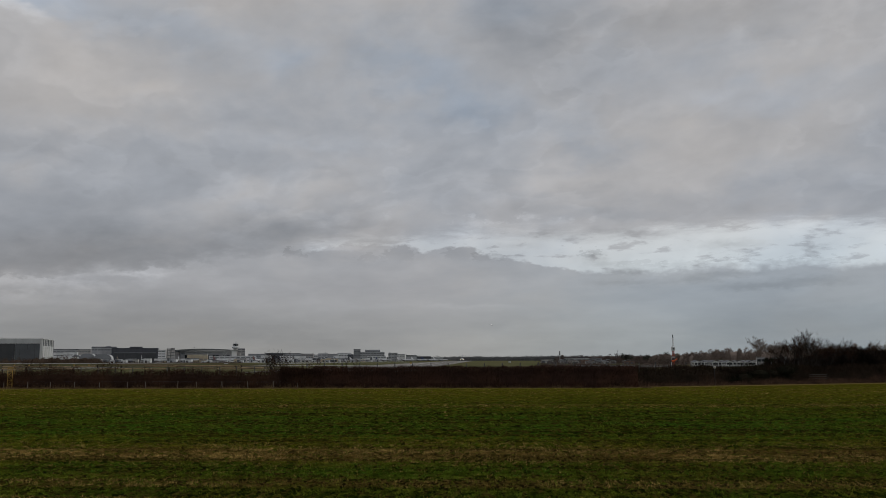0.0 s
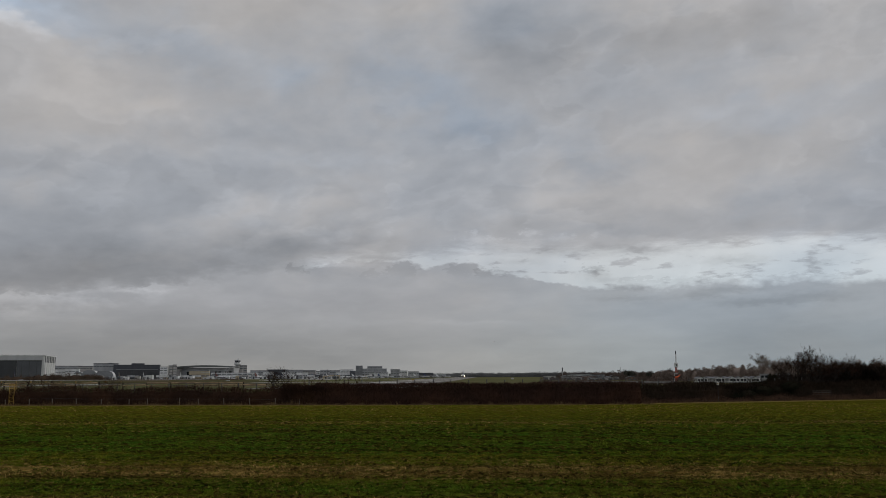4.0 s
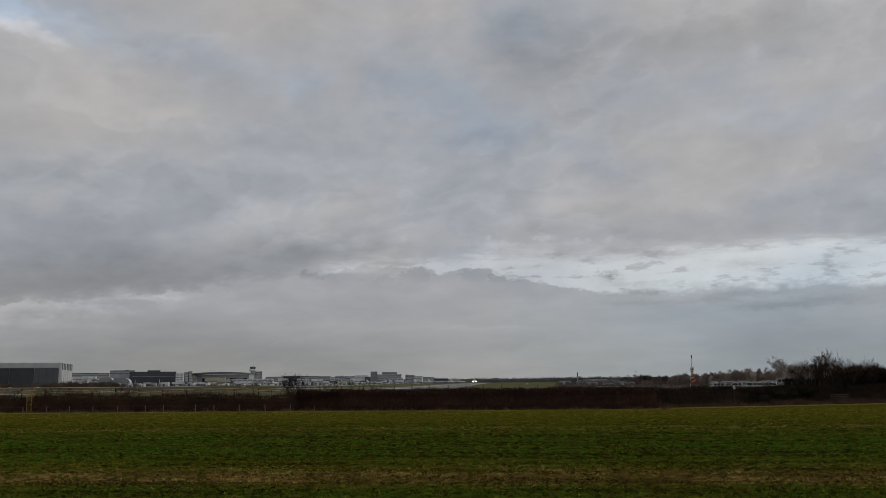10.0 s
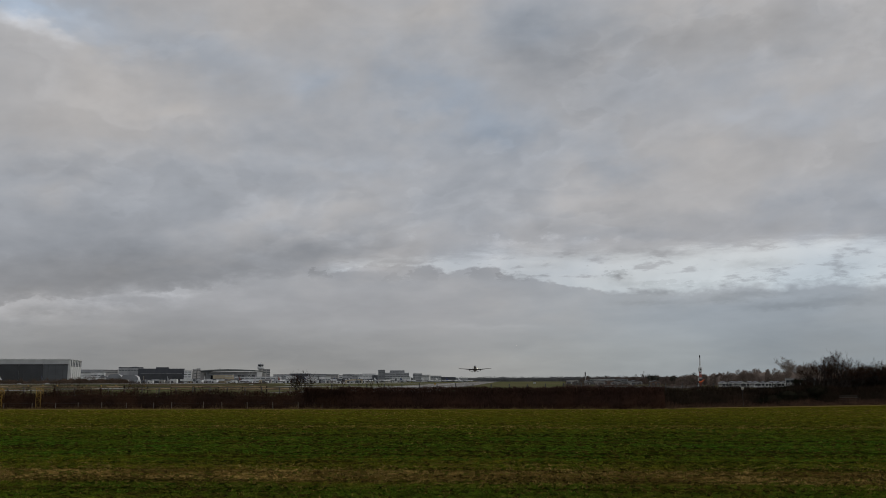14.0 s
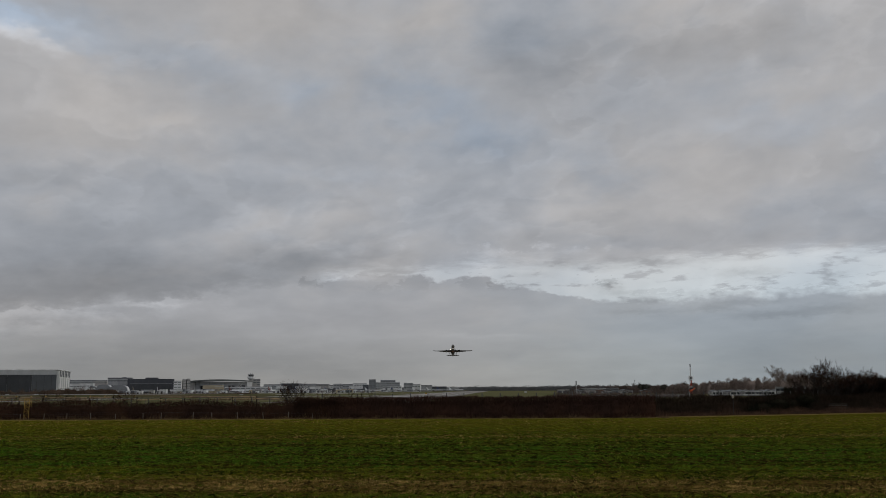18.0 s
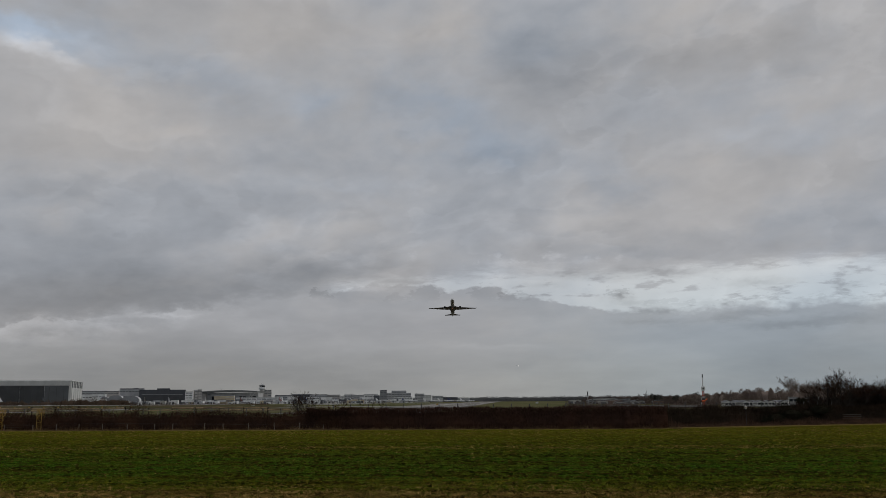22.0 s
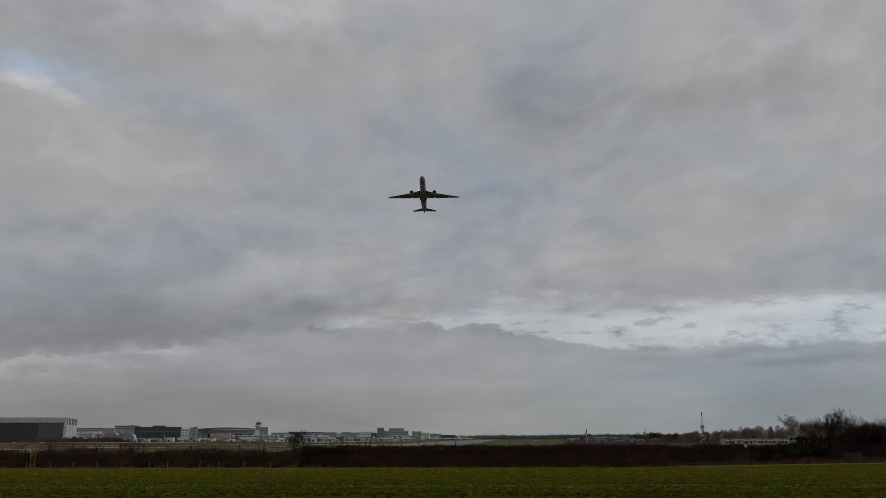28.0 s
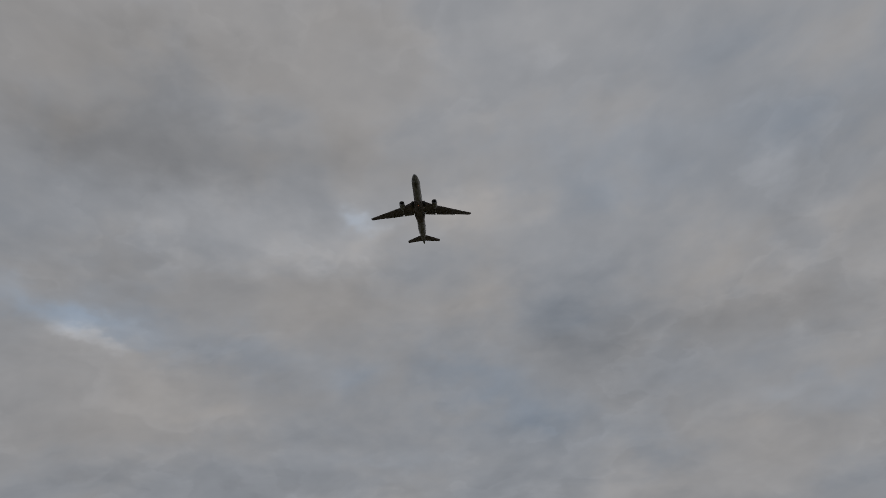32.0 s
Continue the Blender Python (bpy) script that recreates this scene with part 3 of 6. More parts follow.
# ---------------------------------------------------------------- mesh helpers
class Geo:
    """Collects vertices and faces of one mesh."""

    def __init__(self):
        self.v, self.f = [], []

    def add(self, vs, fs, mat=None):
        k = len(self.v)
        self.v += [tuple(mat @ Vector(p)) for p in vs] if mat else [tuple(p) for p in vs]
        self.f += [tuple(i + k for i in q) for q in fs]
        return self

    def box(self, cx, cy, cz, sx, sy, sz, rz=0.0, bevel=0.0):
        """A box on centre cx, cy with its foot at cz; bevel: chamfered upright and top edges."""
        a, b = sx / 2, sy / 2
        c = min(bevel, a * 0.9, b * 0.9)
        if c <= 0:
            ring = [(-a, -b), (a, -b), (a, b), (-a, b)]
            rings = [(0, ring), (sz, ring)]
        else:
            def octo(d):
                p, q = a - d, b - d
                return [(-p + c, -q), (p - c, -q), (p, -q + c), (p, q - c), (p - c, q), (-p + c, q), (-p, q - c), (-p, -q + c)]
            rings = [(0, octo(0)), (sz - c, octo(0)), (sz, octo(c * 0.7))]
        self.loft([[(px, py, h) for px, py in r] for h, r in rings], Matrix.Translation((cx, cy, cz)) @ Matrix.Rotation(rz, 4, "Z"))
        return self

    def loft(self, rings, mat=None, caps=True, closed=True):
        n = len(rings[0])
        vs = [p for r in rings for p in r]
        fs = []
        for i in range(len(rings) - 1):
            for j in range(n if closed else n - 1):
                k = (j + 1) % n
                fs.append((i * n + j, i * n + k, (i + 1) * n + k, (i + 1) * n + j))
        if caps:
            fs.append(tuple(range(n))[::-1])
            fs.append(tuple((len(rings) - 1) * n + j for j in range(n)))
        return self.add(vs, fs, mat)

    def tube(self, p, q, r0, r1=None, n=6, caps=True):
        p, q = Vector(p), Vector(q)
        r1 = r0 if r1 is None else r1
        d = q - p
        if d.length < 1e-6:
            return self
        side = d.cross(Vector((0.31, 0.17, 0.9) if abs(d.normalized().z) < 0.9 else (1, 0.2, 0))).normalized()
        up = d.normalized().cross(side)
        ring = [(math.cos(t) * side + math.sin(t) * up) for t in (2 * math.pi * i / n for i in range(n))]
        return self.loft([[p + w * r0 for w in ring], [q + w * r1 for w in ring]], caps=caps)

    def mesh(self, name, mat, smooth=False):
        me = bpy.data.meshes.new(name)
        me.from_pydata(self.v, [], self.f)
        bm = bmesh.new()
        bm.from_mesh(me)
        bmesh.ops.recalc_face_normals(bm, faces=bm.faces)
        bm.to_mesh(me)
        bm.free()
        if smooth:
            me.shade_smooth()
        me.materials.append(mat)
        return me


def part(name, geo, mat, parent, label="", smooth=False):
    ob = new(name, geo if isinstance(geo, bpy.types.Mesh) else geo.mesh(name, mat, smooth))
    ob.parent = parent
    if label:
        ob["label"] = label
    return ob


def thing(name, label, category, m=None, group="", kind="", geo=None, mat=None, smooth=False):
    ob = new(name, geo.mesh(name, mat, smooth) if geo else None)
    if m is not None:
        ob.matrix_world = m
    return tagged(ob, label, category, group, kind)


def quick_mesh(name, verts, tris, mat):
    """A large mesh from numpy arrays of vertices and triangles."""
    me = bpy.data.meshes.new(name)
    me.vertices.add(len(verts))
    me.vertices.foreach_set("co", np.asarray(verts, dtype=np.float32).ravel())
    me.loops.add(len(tris) * 3)
    me.loops.foreach_set("vertex_index", np.asarray(tris, dtype=np.int32).ravel())
    me.polygons.add(len(tris))
    me.polygons.foreach_set("loop_start", np.arange(0, len(tris) * 3, 3, dtype=np.int32))
    me.update(calc_edges=True)
    me.materials.append(mat)
    return me


def bearing(az, y, z=0.0):
    """A place at that bearing (degrees right of the runway's line) and distance along it."""
    return (y * math.tan(radians(az)), y, z)


# ---------------------------------------------------------------- ground, runway, taxiways
EDGE_Y = 143.0


def ground_z(x, y):
    """The field falls gently from the viewpoint to the hedge; the airfield beyond is level."""
    t = min(max(y / EDGE_Y, -0.6), 1.0)
    return 2.85 * (1.0 - t)


def build_ground():
    xs = sorted({-5000, -3000, -1500, -800, -400, *range(-200, 201, 20), 400, 800, 1500, 3000, 5000})
    ys = sorted({-600, -300, -120, -80, *range(-60, 161, 5), 200, 300, 500, 900, 1500, 2500, 4900})
    g = Geo()
    g.v = [(x, y, ground_z(x, y)) for y in ys for x in xs]
    n = len(xs)
    g.f = [(j * n + i, j * n + i + 1, (j + 1) * n + i + 1, (j + 1) * n + i) for j in range(len(ys) - 1) for i in range(n - 1)]
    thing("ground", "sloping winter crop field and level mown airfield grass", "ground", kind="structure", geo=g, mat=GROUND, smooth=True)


build_ground()
RUNWAY_X = -60.0


def slab(name, label, x0, x1, y0, y1, mat, z=0.05):
    g = Geo().box((x0 + x1) / 2, (y0 + y1) / 2, -0.2, x1 - x0, y1 - y0, z + 0.2)
    return thing(name, label, name.split("_")[0], kind="structure", geo=g, mat=mat)


runway = slab("runway", "wet grey tarmac runway with white paint", RUNWAY_X - 30, RUNWAY_X + 30, 330, 3050, TARMAC, 0.05)
slab("taxiway", "damp concrete taxiway along the runway", -258, -232, 420, 2900, APRON, 0.05)
slab("taxiway_link", "damp concrete link between runway and taxiway", -232, -91, 690, 740, APRON, 0.046)
slab("taxiway_link", "damp concrete link between runway and taxiway", -232, -91, 1290, 1330, APRON, 0.046)
slab("apron", "wide concrete parking apron before the terminal buildings", -1000, -300, 1560, 2350, APRON, 0.04)
slab("perimeter_road", "narrow tarmac perimeter road on the airfield grass", -1400, -130, 610, 616, TARMAC, 0.03)

bank = Geo().loft([[(x * k, y, z) for y, z in ((620, -0.3), (655, 2.2), (800, 2.2), (840, -0.3))] for x, k in ((-760, 1.0), (-240, 1.0), (-170, 1.0))])
bank.v = [(x, y, z if x < -200 else -0.3) for x, y, z in bank.v]
thing("taxiway_bank", "low grassed bank carrying a taxiway", "bank", kind="structure", geo=bank, mat=TURF)
g = Geo().box(-520, 730, 1.9, 560, 100, 0.36)
thing("bank_taxiway", "damp pale concrete taxiway on the low bank", "taxiway", kind="structure", geo=g, mat=APRON)


def runway_paint():
    for i in range(8):
        for s in (-1, 1):
            part("threshold_stripe", Geo().box(RUNWAY_X + s * (3 + i * 2.6), 640, 0.05, 1.7, 46, 0.006), MARKING, runway)
    for i in range(40):
        part("centre_line_stripe", Geo().box(RUNWAY_X, 720 + i * 50, 0.05, 0.9, 30, 0.006), MARKING, runway)
    for s in (-1, 1):
        part("edge_line", Geo().box(RUNWAY_X + s * 22, 1700, 0.05, 0.9, 2100, 0.006), MARKING, runway)
        for k in range(3):
            part("touchdown_mark", Geo().box(RUNWAY_X + s * 9, 850 + k * 150, 0.05, 5, 24, 0.006), MARKING, runway)


runway_paint()


# ---------------------------------------------------------------- aircraft
def ring(y, z, rx, rz, n=20, squash=1.0):
    return [(rx * math.cos(a), y, z + rz * math.sin(a) * (squash if math.sin(a) < 0 else 1)) for a in (2 * math.pi * i / n for i in range(n))]


def airfoil(x, y, z, chord, thick, n=5):
    """A closed wing section at span x: leading edge at y, chord running aft."""
    up, lo = [], []
    for i in range(n + 1):
        t = i / n
        h = thick * 2.9 * (0.30 * math.sqrt(t) - 0.126 * t - 0.35 * t * t + 0.28 * t ** 3 - 0.10 * t ** 4) * 1.7
        up.append((x, y + chord * t, z + h * 0.62))
        lo.append((x, y + chord * t, z - h * 0.42))
    return up + lo[-2:0:-1]


def airliner(name, label, m, fin_mat, k=1.0, gear=True, group="", wing=WING_PAINT, lamp_mat=LAMP):
    """A twin-engined jet, nose towards -y; k: size against a sixty-metre span."""
    top = thing(name, label, "aeroplane", m, group)
    R, nose, tail = 2.30, -31.5, 31.0
    S = lambda g: scaled(g, k)
    st = [(nose, -0.75, 0.02, 0.02), (nose + 0.25, -0.72, 0.42, 0.40), (nose + 0.9, -0.62, 0.85, 0.82), (nose + 2.0, -0.42, 1.35, 1.35),
          (nose + 3.6, -0.20, 1.82, 1.82), (nose + 5.4, -0.05, 2.14, 2.14), (nose + 7.5, 0, R, R), (-8, 0, R, R), (6, 0, R, R), (13, 0.05, R * 0.98, R * 0.97),
          (18, 0.35, R * 0.86, R * 0.83), (23, 0.85, R * 0.62, R * 0.58), (27, 1.25, R * 0.36, R * 0.36), (tail - 0.6, 1.55, 0.42, 0.45), (tail, 1.6, 0.16, 0.2)]
    g = Geo().loft([ring(y, z, rx, rz, 28) for y, z, rx, rz in st])
    part("fuselage", S(g), WHITE_PAINT, top, "white fuselage", True)
    # lower half skinned in darker grey: the belly's shade is put into the paint
    hull = [ring(y, z, rx * 1.006 + 0.004, rz * 1.006 + 0.004, 28)[15:28] for y, z, rx, rz in st[1:-1]]
    part("lower_hull", S(Geo().loft(hull, caps=False, closed=False)), GREY_PAINT, top, "underside in darker grey that carries its shade", True)
    part("nose_gear_bay", S(Geo().loft([[(a * c, y, -2.38 + 0.06 * (c == 0.6)) for a, y in ((-0.5, -25.2), (0.5, -25.2), (0.5, -22.0), (-0.5, -22.0))] for c in (1.0, 0.6)])), WING_PAINT, top, "nose gear bay doors")
    g = Geo().loft([ring(y, -1.55, rx, rz, 16) for y, rx, rz in ((-12.5, 0.3, 0.2), (-10.5, 2.1, 1.1), (-6.5, 3.0, 1.75), (2.5, 3.05, 1.8), (6.5, 2.2, 1.2), (9.0, 0.3, 0.2))])
    part("belly_fairing", S(g), WING_PAINT, top, "grey belly fairing", True)
    g = Geo().loft([ring(y, z, rx, rz, 12) for y, z, rx, rz in ((-29.65, 0.55, 0.98, 0.18), (-28.4, 1.05, 1.30, 0.26), (-27.6, 1.38, 1.10, 0.2))])
    part("cockpit_windows", S(g), GLASS_DARK, top, "dark cockpit glazing", True)
    for s in (-1, 1):
        g = Geo().box(s * (R - 0.03), -1.5, 0.45, 0.10, 40.0, 0.30)
        part("window_strip", S(g), GLASS_DARK, top, "dark line of cabin windows")
        for y in (-23.2, -12.5, 12.2, 19.0):
            rr = R - 0.03 if y < 13 else R * 0.82
            part("cabin_door", S(Geo().box(s * rr, y, -0.55, 0.10, 1.0, 1.9, 0, 0.04)), GREY_PAINT, top)
        w = Geo().loft([airfoil(s * 1.6, -10.8, -1.35, 11.2, 1.4), airfoil(s * 3.2, -9.6, -1.22, 10.0, 1.25), airfoil(s * 9.4, -5.2, -0.45, 7.2, 0.85),
                        airfoil(s * 16.0, -1.3, 0.65, 5.4, 0.58), airfoil(s * 22.5, 2.6, 1.75, 3.9, 0.40), airfoil(s * 28.4, 6.1, 2.8, 2.4, 0.24)])
        wing_ob = part("wing", S(w), wing, top, "grey swept wing", True)
        part("winglet", S(Geo().loft([airfoil(s * 28.4, 6.1, 2.8, 2.4, 0.24), airfoil(s * 29.4, 7.0, 3.2, 1.9, 0.16), airfoil(s * 30.0, 8.1, 4.3, 1.0, 0.08)])), wing, wing_ob, "upturned wing tip", True)
        part("inner_flap", S(Geo().loft([airfoil(s * 3.2, -0.6, -1.50, 2.0, 0.35), airfoil(s * 9.2, 1.2, -0.72, 1.8, 0.28)])), wing, wing_ob, "", True)
        part("outer_flap", S(Geo().loft([airfoil(s * 9.8, 1.3, -0.60, 1.8, 0.28), airfoil(s * 20.5, 4.9, 1.25, 1.2, 0.2)])), wing, wing_ob, "", True)
        part("aileron", S(Geo().loft([airfoil(s * 21.3, 5.1, 1.42, 1.0, 0.16), airfoil(s * 27.4, 7.3, 2.55, 0.75, 0.12)])), wing, wing_ob, "", True)
        for x, y, zz in ((6.6, 0.6, -1.25), (12.2, 2.0, -0.35), (15.6, 3.1, 0.25), (19.0, 4.3, 0.95)):
            part("flap_fairing", S(Geo().loft([ring(y + d, zz, r, r * 1.2, 8) for d, r in ((-3.0, 0.05), (-1.6, 0.32), (0.4, 0.34), (1.5, 0.06))], Matrix.Translation((s * x, 0, 0)))), wing, wing_ob, "", True)
        # engine
        ex, ez = s * 9.4, -2.75
        move = Matrix.Translation((ex, 0, ez))
        prof = ((-10.8, 1.30), (-10.9, 1.40), (-10.6, 1.50), (-9.2, 1.55), (-7.4, 1.46), (-6.0, 1.18), (-5.98, 1.1), (-8.0, 1.2), (-10.5, 1.28))
        eng = part("engine", S(Geo().loft([ring(y, 0, r, r, 24) for y, r in prof + prof[:1]], move, caps=False)), NACELLE, top, "pale grey engine nacelle", True)
        part("fan", S(Geo().loft([ring(y, 0, r, r, 20) for y, r in ((-10.0, 0.04), (-9.5, 0.38), (-9.4, 1.29), (-9.2, 1.29))], move)), DARK_METAL, eng, "dark fan", True)
        part("exhaust_cone", S(Geo().loft([ring(y, 0, r, r, 16) for y, r in ((-7.2, 0.85), (-5.5, 0.72), (-4.9, 0.52), (-4.8, 0.36), (-4.1, 0.05))], move)), BARE_METAL, eng, "bare metal exhaust", True)
        part("pylon", S(Geo().loft([[(ex - a, y, z0), (ex + a, y, z0), (ex + a, y, z1), (ex - a, y, z1)] for y, a, z0, z1 in
                                    ((-8.00, 0.06, -1.25, -1.0), (-5.60, 0.22, -1.4, -0.55), (-1.60, 0.24, -1.9, -0.50), (0.40, 0.08, -1.0, -0.7))])), NACELLE, eng)
        part("tailplane", S(Geo().loft([airfoil(s * 0.6, 22.2, 1.35, 5.9, 0.65), airfoil(s * 1.4, 22.7, 1.4, 5.4, 0.6), airfoil(s * 9.7, 28.0, 2.15, 2.2, 0.2)])), wing, top, "grey tailplane", True)
        # lamp in a deep reflector at the wing root
        lx, lz, fy = s * 3.3, -1.22, -9.3
        lamp = part("landing_light", S(Geo().loft([ring(y, 0, r, r, 14) for y, r in ((fy, 0.70), (fy, 0.76), (fy + 3.7, 0.70), (fy + 3.7, 0.66))] + [ring(fy, 0, 0.70, 0.70, 14)],
                                                  Matrix.Translation((lx, 0, lz)), caps=False)), DARK_METAL, top)
        part("lamp_glass", S(Geo().loft([ring(fy + 2.5, 0, 0.66, 0.66, 14), ring(fy + 2.6, 0, 0.66, 0.66, 14)], Matrix.Translation((lx, 0, lz)))), lamp_mat, lamp, "landing lamp")
    fin = Geo().loft([[(a * sx, y + c * t, z) for t, sx in ((0, 0.05), (0.25, 1), (0.65, 0.8), (1, 0.06), (0.65, -0.8), (0.25, -1))] for y, z, c, a in
                      ((17.2, 2.0, 10.8, 0.42), (20.3, 4.2, 8.3, 0.38), (26.9, 11.4, 3.4, 0.16), (27.4, 11.6, 2.7, 0.06))])
    part("tail_fin", S(fin), fin_mat, top, "", True)
    part("belly_beacon", S(Geo().loft([ring(y, -3.0, r, r, 10) for y, r in ((-8.3, 0.05), (-8.1, 0.3), (-7.8, 0.3), (-7.6, 0.05))])), BEACON, top, "red belly beacon", True)
    legs = []
    if gear:
        for nm, x, y, z in (("nose_gear", 0, -23.2, -2.0), ("main_gear", -5.3, -0.6, -1.6), ("main_gear", 5.3, -0.6, -1.6)):
            hub = new(nm)
            hub.parent, hub.location = top, (x * k, y * k, z * k)
            drop = -5.3 - z
            part("strut", S(Geo().tube((0, 0, 0.2), (0, 0, drop + 0.65), 0.22, 0.17, 8).tube((0, 0, drop * 0.45), (0, 1.5 if x == 0 else 0, 0.1), 0.10, 0.10, 6)), BARE_METAL, hub)
            for dx in (-0.68, 0.68) if x else (-0.36, 0.36):
                for dy in (-0.95, 0.95) if x else (0,):
                    r = 0.66 if x else 0.5
                    part("wheel", S(Geo().loft([[(dx + e, dy + q * math.cos(a), drop + 0.66 + q * math.sin(a)) for a in (2 * math.pi * i / 14 for i in range(14))] for e, q in
                                                ((-0.22, r * 0.6), (-0.20, r * 0.9), (-0.1, r), (0.1, r), (0.20, r * 0.9), (0.22, r * 0.6))])), TYRE, hub, "", True)
            if x:
                part("gear_beam", S(Geo().tube((0, -0.95, drop + 0.66), (0, 0.95, drop + 0.66), 0.16, 0.16, 6)), BARE_METAL, hub)
            else:
                part("taxi_light", S(Geo().loft([ring(yy, drop * 0.5, r, r, 10) for yy, r in ((-0.42, 0.22), (-0.36, 0.24), (-0.2, 0.1))])), LAMP_TAXI if lamp_mat is LAMP else lamp_mat, hub, "taxi lamp")
            legs.append((hub, Vector((x * k, y * k, z * k)), x))
    return top, legs


def scaled(g, k):
    if k != 1.0:
        g.v = [(a * k, b * k, c * k) for a, b, c in g.v]
    return g


jet, jet_gear = airliner("airliner", "white wide-body twin-jet airliner taking off, landing lights on", pose(RUNWAY_X, 2500, 5.7), NAVY, 1.07)


# ---------------------------------------------------------------- hedge, bushes, trees
def sticks(rng, base, tip, width):
    """Thin three-cornered blades from base points to tips."""
    n = len(base)
    a = rng.uniform(0, 2 * np.pi, n)
    off = np.stack([np.cos(a), np.sin(a), np.zeros(n)], 1) * np.asarray(width).reshape(-1, 1) * 0.5
    v = np.stack([base - off, base + off, tip], 1).reshape(-1, 3)
    return v, np.arange(n * 3).reshape(-1, 3)


def hedge_line(pts, n):
    """n random places along a broken line, with the unit way across it."""
    p = np.array(pts, float)
    seg = np.linalg.norm(np.diff(p, axis=0), axis=1)
    return p, seg, np.concatenate([[0], np.cumsum(seg)])


def hedge(name, label, pts, height, width, mat, count, rng, twig=0.55, core=True, ragged=0.25, lean=0.35):
    """A clipped thicket along a line: a ragged solid heart and a skin of many twigs."""
    p, seg, cum = hedge_line(pts, count)
    d = rng.uniform(0, cum[-1], count)
    i = np.clip(np.searchsorted(cum, d) - 1, 0, len(seg) - 1)
    t = (d - cum[i]) / seg[i]
    c = p[i] + (p[i + 1] - p[i]) * t[:, None]
    way = (p[i + 1] - p[i]) / seg[i][:, None]
    nor = np.stack([-way[:, 1], way[:, 0]], 1)
    hh = height * (1 + ragged * 0.5 * (np.sin(d * 0.9) * 0.3 + np.sin(d * 0.31 + 2) * 0.4 + np.sin(d * 2.7 + 1) * 0.3))
    # twigs start on the skin: front, top and back
    u = rng.uniform(0, 1, count)
    front = u < 0.62
    side = np.where(front, -rng.uniform(0.30, 0.5, count), rng.uniform(-0.5, 0.5, count)) * width
    z = np.where(front, rng.uniform(0.0, 1.0, count) ** 0.9 * hh * 0.95, hh * rng.uniform(0.80, 1.0, count))
    xy = c + nor * side[:, None]
    gz = np.array([ground_z(a, b) for a, b in xy])
    base = np.column_stack([xy, z + gz])
    ln = twig * rng.uniform(0.4, 1.3, count)
    dirs = rng.normal(0, lean, (count, 3))
    dirs[:, 2] = np.abs(dirs[:, 2]) + 0.75
    dirs /= np.linalg.norm(dirs, axis=1)[:, None]
    v, f = sticks(rng, base, base + dirs * ln[:, None], 0.035 + 0.03 * rng.uniform(0, 1, count))
    ob = new(name)
    tagged(ob, label, "hedge")
    tw = part("twig_skin", quick_mesh("twig_skin", v, f, mat), mat, ob)
    tw["kind"] = "stuff"
    if core:
        g = Geo()
        n = int(cum[-1] / 0.8)
        rings = []
        for s in np.linspace(0, cum[-1], n):
            i = min(max(int(np.searchsorted(cum, s)) - 1, 0), len(seg) - 1)
            q = p[i] + (p[i + 1] - p[i]) * ((s - cum[i]) / seg[i])
            w = (p[i + 1] - p[i]) / seg[i]
            nr = np.array([-w[1], w[0]])
            h = height * (0.86 + ragged * 0.4 * (math.sin(s * 0.9) * 0.3 + math.sin(s * 0.31 + 2) * 0.4 + math.sin(s * 2.7 + 1) * 0.3) + rng.uniform(-0.04, 0.04))
            r = []
            for a, b in ((-0.36, 0.0), (-0.44, 0.3), (-0.42, 0.7), (-0.28, 0.95), (0.0, 1.0), (0.28, 0.95), (0.44, 0.6), (0.38, 0.0)):
                e = q + nr * (a * width + rng.uniform(-0.08, 0.08))
                r.append((e[0], e[1], ground_z(*e) + h * b + rng.uniform(-0.05, 0.05) - 0.05))
            rings.append(r)
        part("heart", g.loft(rings), mat, ob)
    return ob


